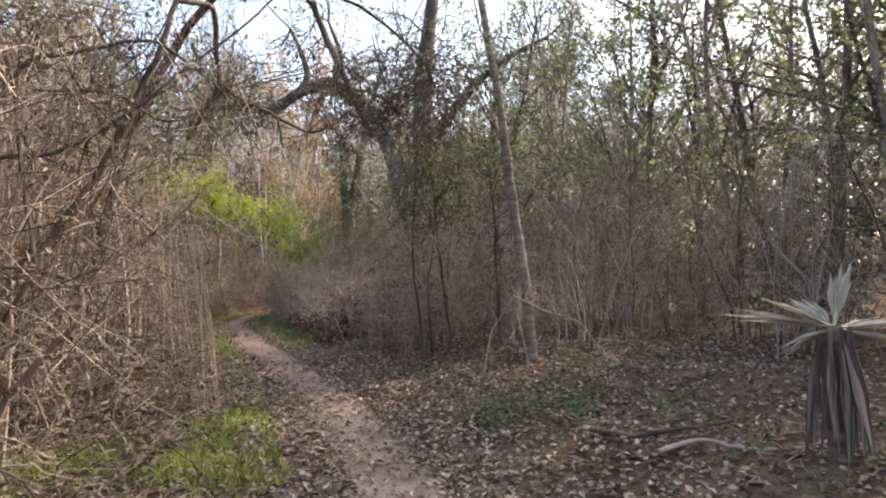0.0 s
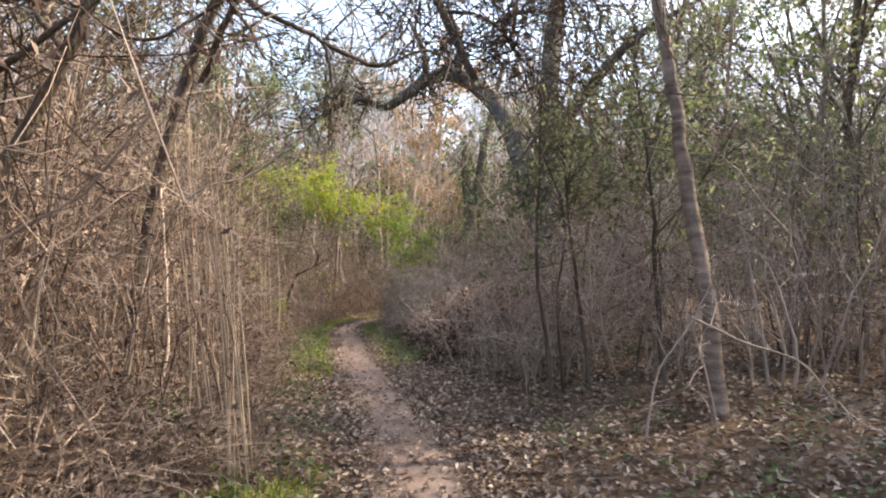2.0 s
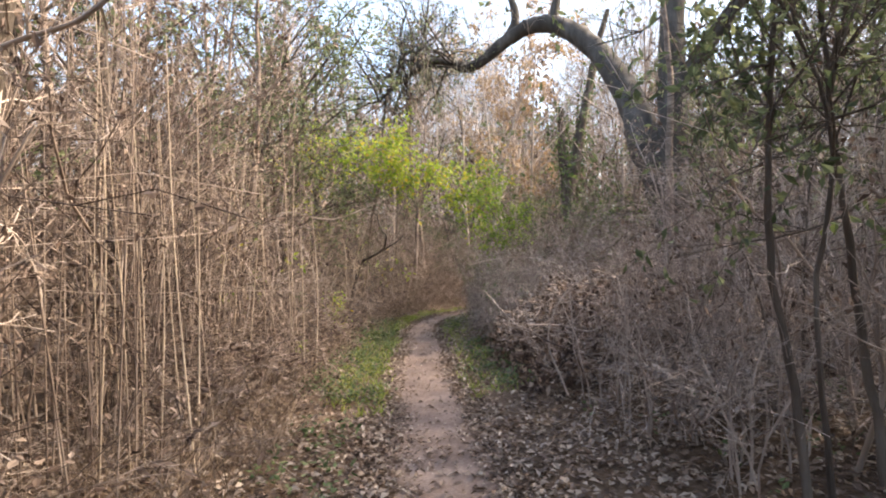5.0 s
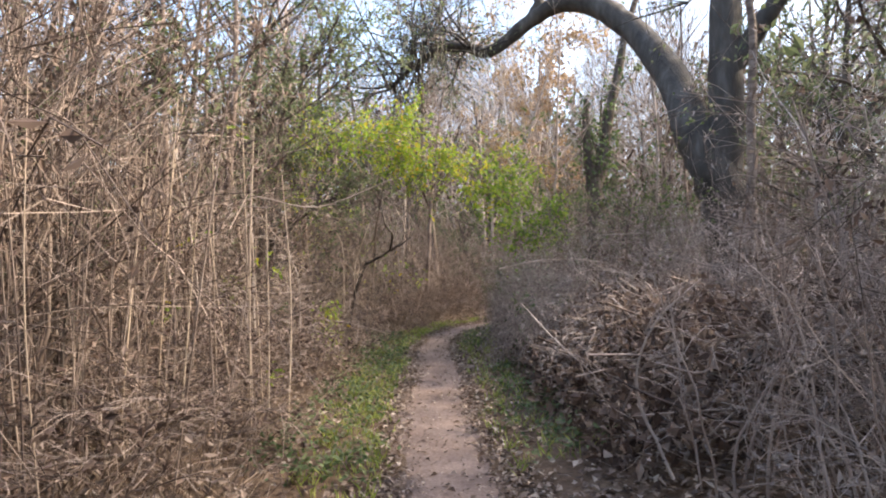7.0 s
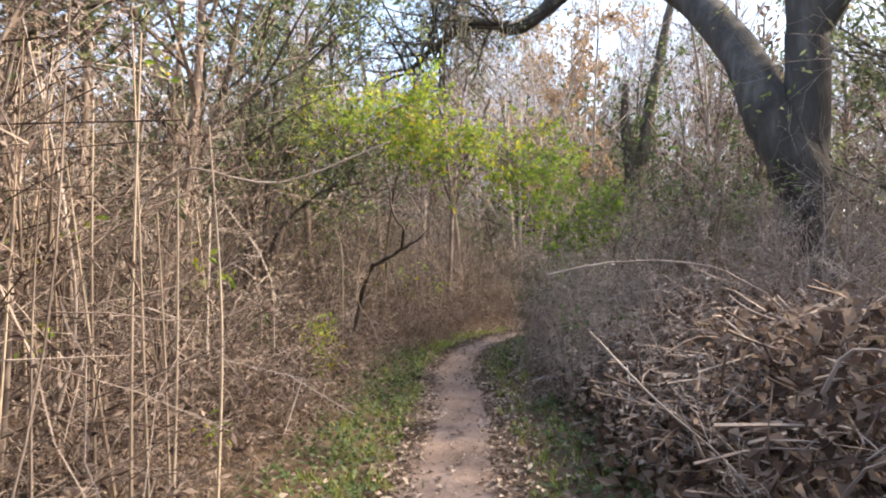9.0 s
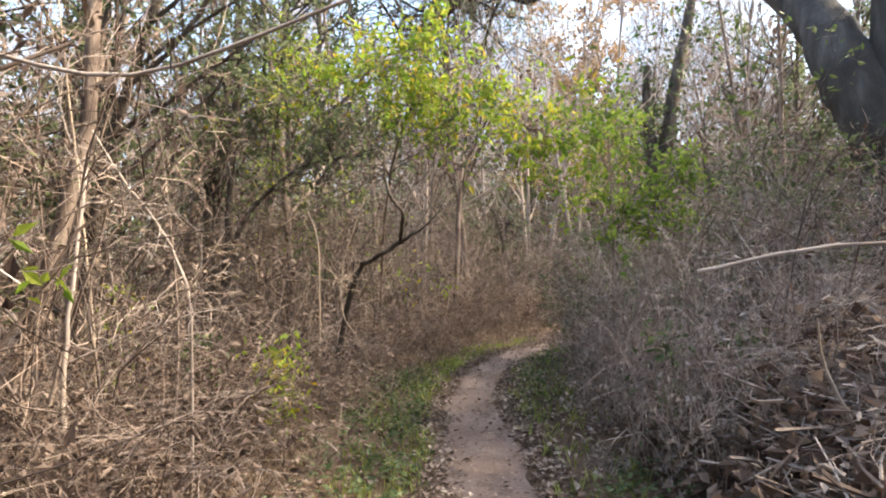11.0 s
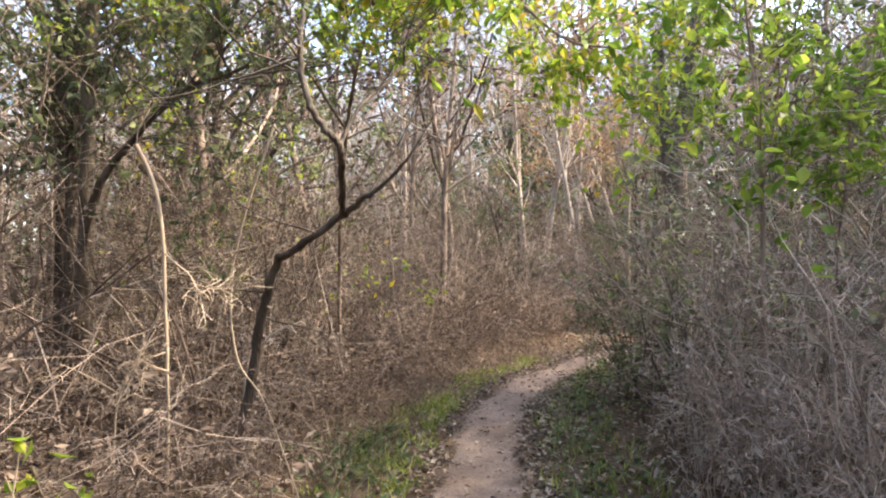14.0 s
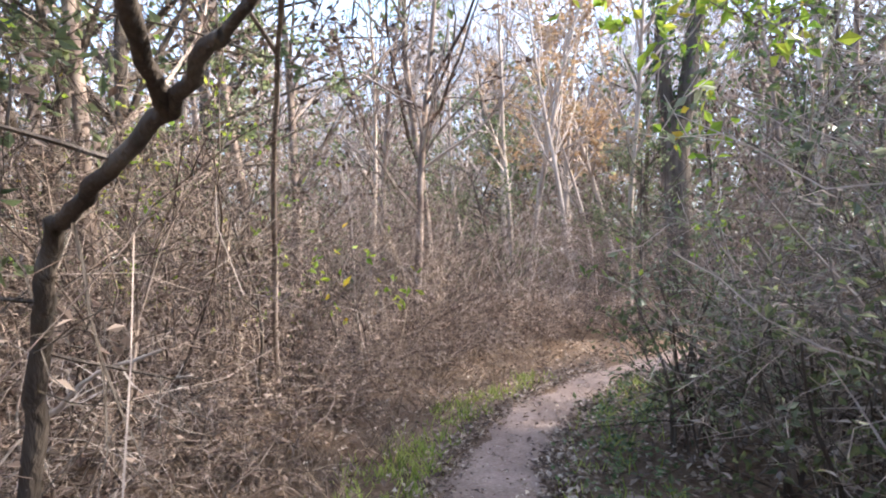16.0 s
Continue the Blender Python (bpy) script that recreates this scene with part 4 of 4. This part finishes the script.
# crooked leaning tree, low over the left verge
hand_tree("crooked_tree", "crooked leaning small tree with a forked limb, bare", [
    ([(-8.15, 18.95, 0.05), (-8.05, 18.95, 0.6), (-7.91, 18.91, 1.11), (-7.7, 18.8, 1.45), (-7.53, 18.72, 1.66), (-7.25, 18.64, 1.75), (-6.92, 18.56, 1.9), (-6.65, 18.46, 1.98)], 0.043, 0.017),
    ([(-6.68, 18.47, 1.97), (-6.5, 18.42, 2.06), (-6.35, 18.42, 2.2), (-6.25, 18.5, 2.4)], 0.014, 0.004),
    ([(-6.92, 18.56, 1.9), (-6.78, 18.35, 2.0), (-6.6, 18.08, 2.17)] + [(-6.65, 17.97, 2.29), (-6.70, 17.94, 2.45), (-6.74, 17.97, 2.66), (-6.75, 18.01, 2.87)], 0.022, 0.013),
    ([(-6.6, 18.08, 2.17)] + [(-6.55, 18.18, 2.38), (-6.51, 18.35, 2.53), (-6.45, 18.58, 2.74), (-6.37, 18.82, 3.00)], 0.012, 0.006),
    ([(-6.7, 18.48, 1.97), (-6.6, 18.7, 2.3), (-6.5, 18.9, 2.7)], 0.01, 0.005)], M_BARK, 11, M_DEAD, 0.5, 0.05, 70, 0.65, 0.0)


# ---- yellowing tree whose boughs hang over the path ----
def leaf_mesh(name, length, width, material, teeth=3):
    """One broad leaf with a folded midrib and a wavy edge."""
    s = Shape()
    k = 5
    prof = [0.06, 0.36, 0.5, 0.36, 0.05]
    v = []
    for i in range(k):
        x = i / (k - 1)
        w = prof[i] * width
        bend = -0.18 * length * x * x
        v += [(-w, x * length, 0.12 * w + bend), (0, x * length, bend), (w, x * length, 0.12 * w + bend)]
    f = []
    for i in range(k - 1):
        for j in range(2):
            a = i * 3 + j
            f.append((a, a + 1, a + 4, a + 3))
    s.add(v, f)
    return s.mesh(name, material)


def big_leaves(tree, rng, out_points, mesh, count, size=(0.7, 1.2), spread=0.09):
    for _ in range(count):
        p = out_points[rng.integers(len(out_points))] + rng.normal(0, spread, 3)
        ob = new("leaf", mesh)
        ob.parent = tree
        sc = rng.uniform(*size)
        ob.matrix_basis = pose(*p, rng.uniform(-70, 10), rng.uniform(-40, 40), rng.uniform(0, 360)) @ Matrix.Scale(sc, 4)


rng = np.random.default_rng(81)
bough = [[(-9.6, 22.4, 0.05), (-9.3, 22.0, 1.7), (-8.6, 21.2, 3.2), (-7.6, 20.2, 4.0), (-6.9, 19.7, 3.9), (-6.2, 19.3, 3.5)],
         [(-8.6, 21.2, 3.2), (-8.9, 20.2, 4.2), (-9.6, 19.6, 4.4)],
         [(-7.6, 20.2, 4.0), (-6.8, 20.4, 4.3), (-6.0, 20.5, 3.5), (-5.5, 20.4, 3.25)],
         [(-7.6, 20.2, 4.0), (-7.4, 19.4, 4.3), (-7.1, 18.9, 4.0)]]
yt = hand_tree("yellowing_tree", "small tree with yellow-green autumn leaves over the path", [(bough[0], 0.03, 0.01)] + [(b, 0.02, 0.008) for b in bough[1:]],
               M_TWIG, 20, M_YELLOW, 3.4, 0.1, 82, 1.1, -0.03, from_=0.5)
near = np.concatenate([smooth_line(bough[0], 6)[-12:], smooth_line(bough[2], 6)[-10:], smooth_line(bough[3], 6)[-6:]])
big_leaves(yt, rng, near, leaf_mesh("leaf", 0.13, 0.075, M_YELLOW), 150, spread=0.16)

# bright green sapling on the right bank
gs_line = [(-4.75, 19.25, 0.1), (-4.72, 19.2, 1.0), (-4.68, 19.15, 2.1), (-4.72, 19.2, 3.3)]
gs = hand_tree("green_sapling", "leafy bright green sapling standing above the brush", [(gs_line, 0.018, 0.006), ([(-4.6, 19.4, 0.2), (-4.3, 19.5, 1.6), (-4.1, 19.5, 2.7)], 0.014, 0.005)],
               M_TWIG, 18, M_LIME, 2.4, 0.075, 83, 0.55, 0.05, from_=0.58)
tips = np.concatenate([smooth_line(gs_line, 8)[14:] + rng.normal(0, 0.19, (11, 3)) for _ in range(6)])
big_leaves(gs, rng, tips, leaf_mesh("leaf", 0.09, 0.055, M_LIME), 120, spread=0.1)


def leafy_bush(x, y, tall, wide, mat, label, seed, per=3.0, leaf=0.08, stems=6, bark=None):
    b = bare_shrub(seed, tall, stems, wide, mat, per, (leaf, leaf * 0.5), label, name="leafy_bush", category="bush", bark=bark or M_BARK)
    x, y = keep_clear(b, x, y, 0, (1, 1), 0.5)
    b.location = (x, y, ground_at(x, y))
    return b


leafy_bush(-4.4, 23.4, 4.4, 1.6, M_GREEN, "tall fresh green leafy bush under the oak", 91, 3.4, 0.12, 8)
leafy_bush(-2.6, 23.3, 4.6, 1.6, M_GREEN, "tall fresh green leafy bush under the oak", 92, 3.2, 0.12, 8)
leafy_bush(-5.4, 25.6, 2.8, 1.2, M_LIME, "bright green leafy bush at the bend", 93, 3.0, 0.1, 6)
leafy_bush(-10.6, 22.2, 4.2, 1.5, M_YELLOW, "yellow-green leafy shrub behind the thicket", 94, 2.2, 0.11, 6)
leafy_bush(-5.6, 22.3, 1.35, 0.9, M_DULL, "low dense evergreen bush crowding the path edge", 95, 2.4, 0.055, 10)
leafy_bush(-5.25, 21.2, 1.4, 0.9, M_DULL, "low dense evergreen bush crowding the path edge", 96, 2.4, 0.055, 8)
leafy_bush(-4.85, 20.4, 1.6, 0.9, M_DULL, "dense evergreen bush crowding the path edge", 97, 2.2, 0.06, 7)
leafy_bush(-5.4, 23.8, 1.5, 0.9, M_DULL, "low dense evergreen bush crowding the path edge", 98, 2.4, 0.06, 7)
for i, (x, y, tall) in enumerate(((-4.75, 19.9, 1.9), (-4.3, 20.7, 2.3), (-4.9, 21.6, 1.8), (-3.9, 21.9, 2.5), (-4.9, 22.9, 1.7), (-4.1, 19.2, 1.7))):
    leafy_bush(x, y, tall, 1.0, M_SAGE, "dense grey-green small-leaved bush beside the path", 840 + i, 2.6, 0.05, 6, M_HAZEL)
leafy_bush(2.9, 12.2, 4.6, 1.4, M_GREEN, "ivy-green leafy bush in the shade", 99, 2.6, 0.1, 6)
leafy_bush(4.5, 10.2, 4.2, 1.5, M_DULL, "dull green evergreen bush in the shade", 89, 3.0, 0.09, 7)
leafy_bush(5.2, 8.2, 3.8, 1.5, M_DULL, "dull green evergreen bush in the shade", 88, 3.0, 0.09, 7)


# ---- dead palmetto by the start ----
def palmetto(x, y):
    rng = np.random.default_rng(101)
    z = ground_at(x, y)
    t = thing("palmetto", (x, y, z), "dead grey palmetto with dry drooping fan fronds", "palm")
    s = Shape()
    s.tube(smooth_line([(0, 0, -0.05), (0.01, 0, 0.3), (0.0, 0.02, 0.55), (-0.02, 0.02, 0.8)], 4), 0.075, 0.06, 9, 0.12, rng)
    part("trunk", s, M_RING, t)
    for az, el, ln, wide in ((174, 9, 0.62, 0.2), (160, 26, 0.4, 0.34), (118, 36, 0.3, 0.45), (42, 55, 0.42, 0.12), (4, 2, 0.42, 0.3), (-20, -14, 0.42, 0.2), (196, -16, 0.38, 0.1),
                             (180, -84, 0.78, 0.07), (225, -87, 0.7, 0.09), (262, -86, 0.82, 0.07), (300, -87, 0.74, 0.09), (340, -85, 0.8, 0.07), (20, -86, 0.7, 0.08), (80, -86, 0.76, 0.08), (130, -85, 0.72, 0.08)):
        a, e = radians(az), radians(el)
        d = np.array([math.cos(a) * math.cos(e), math.sin(a) * math.cos(e), math.sin(e)])
        side = np.array([-math.sin(a), math.cos(a), 0])
        base = np.array([0, 0, 0.78]) + d * 0.05 + (np.array([math.cos(a), math.sin(a), 0]) * 0.085 if el < -60 else 0)
        s = Shape()
        n = 8
        fan = np.linspace(-1, 1, n) * wide
        along = np.array([d * math.cos(q) + side * math.sin(q) + rng.normal(0, 0.04, 3) for q in fan])
        bases = np.repeat(base[None], n, 0) + side * fan[:, None] * 0.08
        sides = np.repeat(side[None], n, 0) + rng.normal(0, 0.25, (n, 3))
        lengths = ln * (1 - 0.3 * np.abs(fan)) * rng.uniform(0.7, 1.1, n)
        s.tube([base - d * 0.06, base + d * ln * 0.3], 0.014, 0.009, 4)
        dry = M_GREY if el < -60 else M_FROND
        frond = part("frond", s, dry, t)
        for k in range(n):
            s = Shape()
            s.blades(bases[k:k + 1], along[k:k + 1], sides[k:k + 1], lengths[k], 0.05, 0.3)
            part("leaflet", s, dry, frond)


palmetto(2.48, 5.45)


# ---- canes, vines and loose stems ----
def cane_clump(x, y, canes, tall, lean, label, seed, wide=0.14, thick=0.009, material=None, group="cane clumps"):
    rng = np.random.default_rng(seed)
    z = ground_at(x, y)
    t = thing("cane_clump", (x, y, z), label, "canes", group)
    for _ in range(canes):
        b = rng.normal(0, wide, 2)
        h = tall * rng.uniform(0.6, 1.1)
        top = b + np.array(lean) * h + rng.normal(0, 0.1, 2) * h * 0.5
        s = Shape()
        mid = (b + top) / 2 + rng.normal(0, 0.03, 2)
        s.tube(smooth_line([(*b, -0.05), (*mid, h / 2), (*top, h)], 4), thick * rng.uniform(0.7, 1.3), thick * 0.4, 5)
        part("cane", s, material or M_CANE, t)
    return t


TAN = "clump of tall dry tan canes at the thicket edge"
cane_clump(-2.3, 7.72, 11, 2.3, (-0.1, 0.02), TAN, 111, 0.09, 0.008)
cane_clump(-2.75, 7.9, 4, 2.4, (-0.05, 0.02), TAN, 112, 0.12, 0.008)
cane_clump(-5.3, 13.2, 6, 3.0, (-0.02, 0), TAN, 115, 0.18, 0.011)
cane_clump(-5.8, 13.0, 4, 2.8, (0.0, 0), TAN, 116, 0.2, 0.01)
cane_clump(-5.4, 12.2, 3, 2.6, (0.05, 0), TAN, 117, 0.2)


BROWN = "thin brown dry canes standing along the thicket edge"
cane_rng = np.random.default_rng(118)
for i in range(15):
    q = place_along(cane_rng.uniform(10.4, 14.8), -cane_rng.uniform(1.8, 2.9))
    cane_clump(q[0], q[1], 5 + i % 4, cane_rng.uniform(2.2, 3.6), (cane_rng.normal(-0.03, 0.05), cane_rng.normal(0, 0.05)), BROWN if i % 5 else TAN, 900 + i, 0.22, 0.0065, M_TWIG if i % 5 else M_CANE)


def vine(label, pts, r, material, seed, shoots=4, name="vine_stem"):
    return hand_tree(name, label, [(pts, r, r * 0.5)], material, shoots, None, 0, 0.05, seed, 0.35, 0, "vine", "stem", from_=0.15)


PALE = "pale thin dry vine stem hanging in the open"
vine(PALE, [(-7.44, 17.6, 2.2), (-7.36, 17.66, 1.9), (-7.38, 17.7, 1.3), (-7.4, 17.72, 0.8), (-7.44, 17.72, 0.1)], 0.011, M_CANE, 131)
vine(PALE, [(-7.2, 18.3, 2.4), (-7.45, 18.28, 1.8), (-7.53, 18.28, 1.4), (-7.5, 18.3, 1.05), (-7.3, 18.3, 0.8), (-7.0, 18.3, 0.1)], 0.008, M_CANE, 132)
vine("long pale arching bramble stem over the brush pile", [(-3.75, 15.3, 1.5), (-3.3, 15.4, 1.58), (-2.8, 15.5, 1.57), (-2.45, 15.55, 1.45), (-2.1, 15.7, 1.1), (-1.95, 15.8, 0.3)], 0.009, M_PALE, 133, 3)
vine("long pale bramble stem leaning over the brush pile", [(-3.3, 14.6, 1.15), (-2.9, 14.4, 0.8), (-2.5, 14.2, 0.5), (-2.3, 14.1, 0.15)], 0.008, M_PALE, 134, 4)
vine("dark crooked fallen branch in the litter", [(1.15, 6.2, 0.28), (1.45, 6.15, 0.24), (1.8, 6.1, 0.3), (2.2, 6.2, 0.32)], 0.022, M_BARK, 135, 3, "fallen_branch")
vine("pale crooked branch reaching across the thicket", [(-6.6, 13.6, 0.2), (-6.5, 13.7, 1.6), (-6.1, 13.9, 2.3), (-5.4, 14.2, 2.2), (-4.7, 14.6, 2.5)], 0.012, M_PALE, 136, 6)
vine("pale curved branch sweeping across the thicket", [(-3.9, 8.4, 0.2), (-3.6, 8.4, 1.8), (-3.2, 8.5, 2.3), (-2.7, 8.6, 2.45), (-2.2, 8.7, 2.9)], 0.014, M_PALE, 137, 6)
vine("pale leaning stem in the thicket", [(-9.2, 16.9, 0.2), (-9.4, 16.9, 1.2), (-9.7, 17.0, 2.0), (-10.1, 17.1, 2.7)], 0.014, M_PALE, 138, 8)
vine("thick tan broken stem standing in the thicket", [(-4.25, 7.6, 0.1), (-4.1, 7.6, 0.9), (-3.95, 7.6, 1.6), (-3.95, 7.6, 2.3)], 0.03, M_CANE, 139, 4)
vine("bent dead stem leaning out of the brush", [(-1.9, 12.9, 0.2), (-2.1, 13.0, 0.7), (-2.0, 13.1, 1.1), (-1.7, 13.3, 1.4)], 0.012, M_PALE, 140, 5)

BROKEN = "pale broken dead branch propped in the leaf litter"
vine("long grey fallen branch lying on the leaf litter", [(1.48, 5.74, 0.25), (1.8, 5.86, 0.28), (2.07, 5.72, 0.26), (2.36, 5.6, 0.3), (2.75, 5.75, 0.34)], 0.018, M_HAZEL, 190, 4, "fallen_branch")
vine(BROKEN, [(1.1, 9.06, 0.1), (1.03, 9.03, 0.59), (0.93, 8.99, 1.01), (0.9, 8.97, 1.15)], 0.01, M_HAZEL, 191, 3)
vine(BROKEN, [(0.5, 8.86, 0.1), (0.62, 8.9, 0.7), (0.76, 8.94, 0.92), (0.9, 8.97, 1.12), (1.05, 9.0, 1.4)], 0.01, M_HAZEL, 192, 3)
vine(BROKEN, [(0.9, 8.99, 1.16), (1.29, 9.1, 0.96), (1.8, 9.3, 0.75), (2.1, 9.4, 0.3)], 0.012, M_HAZEL, 193, 4)
vine("pale bowed dead branch under the crooked tree", [(-8.23, 19.04, 0.1), (-8.13, 19.04, 0.88), (-8.03, 19.08, 1.03), (-7.9, 19.13, 1.15), (-7.66, 19.22, 1.23)], 0.014, M_PALE, 194, 4)
vine("pale dry vine leaning against the stems", [(-8.0, 17.88, 0.1), (-8.0, 17.88, 0.78), (-7.9, 17.92, 1.07), (-7.75, 17.97, 1.35), (-7.6, 18.03, 1.53)], 0.008, M_CANE, 196, 5)
vine("pale crooked stem standing before the thicket", [(-6.62, 15.47, 0.1), (-6.62, 15.47, 1.27), (-6.69, 15.42, 1.66), (-6.83, 15.34, 1.95), (-6.95, 15.27, 2.13), (-7.12, 15.17, 2.46)], 0.011, M_PALE, 197, 8)
vine("dark bent stem at the edge of the thicket", [(-7.08, 15.29, 0.1), (-7.16, 15.24, 0.7), (-7.24, 15.19, 0.97), (-7.3, 15.14, 1.35)], 0.011, M_BARK, 198, 4)


# hanging yellow-green creeper on the left verge
def creeper(x, y, top, seed, material=None, label="yellow-green creeper draped over dead stems"):
    rng = np.random.default_rng(seed)
    t = thing("creeper", (x, y, ground_at(x, y)), label, "creeper")
    s = Shape()
    for _ in range(5):
        s.tube(smooth_line([(rng.normal() * 0.1, rng.normal() * 0.1, 0), (rng.normal() * 0.06, rng.normal() * 0.06, top * 0.6), (rng.normal() * 0.1, rng.normal() * 0.1, top)], 3), 0.004, 0.003, 3)
    part("stem", s, M_CANE, t)
    n = 130
    s = Shape()
    s.blades(np.column_stack([rng.normal(0, 0.1, (n, 2)), rng.uniform(0.1, top, n)]), unit(rng, n) + (0, 0, -0.9), unit(rng, n), rng.uniform(0.05, 0.11, n), 0.035)
    part("foliage", s, material or M_YELLOW, t)


creeper(-6.9, 16.6, 0.95, 141)
creeper(-7.2, 16.9, 0.7, 142)
creeper(-8.9, 16.6, 1.4, 143)


# ---- brush pile on the right bank ----
def brush_pile():
    rng = np.random.default_rng(151)
    t = thing("brush_pile", (0, 0, 0), "heap of dead branches and dry leaves beside the path", "brush pile")
    for g in range(4):
        s = Shape()
        for _ in range(130):
            y = rng.uniform(12.4, 17.2)
            d = 1.35 + abs(rng.normal(0, 0.9))
            q = place_along(y, d)
            z = ground_at(*q) + rng.uniform(0.05, 1) * min(1.05, 0.25 + 0.75 * (d - 1.1))
            a, e = rng.uniform(0, 2 * math.pi), rng.normal(0.1, 0.45)
            ln = rng.uniform(0.25, 0.8)
            v = np.array([math.cos(a) * math.cos(e), math.sin(a) * math.cos(e), math.sin(e)]) * ln
            c = np.array([*q, max(z, 0.1)])
            k = c + rng.normal(0, 0.07, 3)
            r = rng.uniform(0.003, 0.013)
            p0, p1 = c - v / 2, c + v / 2
            p0[2], p1[2] = max(p0[2], 0.08), max(p1[2], 0.08)
            if abs(lateral([p0[:2]])[0]) < 0.75 or abs(lateral([p1[:2]])[0]) < 0.75:
                continue
            s.tube(smooth_line([p0, k, p1], 3), r, r * 0.5, 4)
        tagged(part("branch_mass", s, M_PALE if g < 1 else M_TWIG, t), kind="stuff")
    n = 5200
    xy = scatter(rng, n, 12.4, 17.4, 1.05, 3.2)
    d = lateral(xy)
    z = height(xy) + rng.random(n) * np.clip(0.15 + 0.7 * (d - 0.95), 0.1, 1.0)
    s = Shape()
    s.blades(np.column_stack([xy, z]), unit(rng, n) + (0, 0, -0.3), unit(rng, n), rng.uniform(0.06, 0.14, n), rng.uniform(0.04, 0.09, n), 0.4)
    tagged(part("dry_foliage", s, M_DEAD, t, "dry curled brown leaves"), kind="stuff")


brush_pile()


# ---- fallen log in the brush ----
def fallen_log():
    rng = np.random.default_rng(161)
    t = thing("fallen_log", (0, 0, 0), "thick mossy grey fallen log half buried in brush", "log")
    s = Shape()
    line = smooth_line([(-1.48, 14.93, 0.62), (-0.93, 15.06, 0.55), (-0.38, 15.20, 0.5)], 5)
    s.tube(line, 0.2, 0.24, 12, 0.05, rng)
    part("trunk", s, M_OAK, t, smooth=True)
    for p, d, r in ((line[0], -1, 0.2), (line[-1], 1, 0.24)):
        e = Shape()
        ax = (line[-1] - line[0]) / np.linalg.norm(line[-1] - line[0]) * d
        e.tube([p - ax * 0.01, p + ax * 0.004, p + ax * 0.0041], r * 0.97, 0.002, 12)
        part("cut_end", e, M_BARK, t)


fallen_log()


# ---- single woody stems standing out of the thickets ----
def loose_stem(x, y, tall, lean, r, bark, seed, label, twigs=7):
    rng = np.random.default_rng(seed)
    z = ground_at(x, y)
    pts = [(x, y, z - 0.05)]
    side = rng.normal(0, 0.12, 2)
    for k in (0.3, 0.6, 1.0):
        pts.append((x + lean[0] * tall * k * k + side[0] * math.sin(k * 5), y + lean[1] * tall * k + side[1] * math.sin(k * 4), z + tall * k))
    return hand_tree("woody_stem", label, [(pts, r, r * 0.4)], bark, twigs, M_DEAD, 1.0, 0.06, seed, 0.8, -0.02, "shrub", "stem", from_=0.25)


rng = np.random.default_rng(171)
for i in range(26):
    y = rng.uniform(5.5, 17) if i < 18 else rng.uniform(19.5, 26)
    q = place_along(y, -rng.uniform(2.05, 2.75))
    loose_stem(q[0], q[1], rng.uniform(1.8, 3.6), (rng.normal(-0.18, 0.15), rng.normal(0, 0.12)), rng.uniform(0.008, 0.02), (M_PALE, M_TWIG, M_BARK, M_CANE)[i % 4], 700 + i,
               ("pale crooked woody stem", "brown crooked woody stem", "dark crooked woody stem", "tan dry woody stem")[i % 4] + " with side twigs in the thicket")
for i in range(20):
    y = rng.uniform(9.6, 12.6) if i < 9 else rng.uniform(12.6, 22)
    q = place_along(y, rng.uniform(2.0, 3.4))
    loose_stem(q[0], q[1], rng.uniform(1.5, 3.0), (rng.normal(0.1, 0.2), rng.normal(0, 0.15)), rng.uniform(0.008, 0.02), (M_BARK, M_TWIG, M_PALE)[i % 3], 740 + i,
               ("dark slender woody stem", "brown slender woody stem", "pale slender woody stem")[i % 3] + " in the shaded thicket")


# ---- small leafy things ----
creeper(-4.05, 17.39, 1.05, 182, M_HERB, "blue-green leafy creeper over the brush")
creeper(-3.55, 17.74, 0.9, 183, M_HERB, "green leafy creeper over the brush")
creeper(-3.31, 8.21, 0.45, 184, M_GREEN, "dark green broad-leaved plant at the foot of the thicket")
creeper(-7.84, 16.67, 0.9, 185, M_HERB, "pale green leafy creeper on dead stems")
YV = "thin vine with a few yellow leaves in the thicket"
hand_tree("leafy_vine", YV, [([(-5.92, 13.94, 3.90), (-5.92, 13.94, 3.47), (-5.92, 13.96, 3.10), (-5.90, 13.98, 2.77), (-6.08, 14.03, 2.21), (-6.08, 14.03, 0.10)], 0.006, 0.003)], M_TWIG, 3, M_YELLOW, 0.7, 0.08, 186, 0.3, 0, "vine", "stem")
hand_tree("leafy_vine", YV, [([(-6.13, 13.22, 2.47), (-6.10, 13.24, 2.22), (-6.13, 13.24, 1.94), (-6.48, 13.09, 1.60), (-6.48, 13.09, 0.10)], 0.006, 0.003)], M_TWIG, 3, M_YELLOW, 0.7, 0.08, 187, 0.3, 0, "vine", "stem")
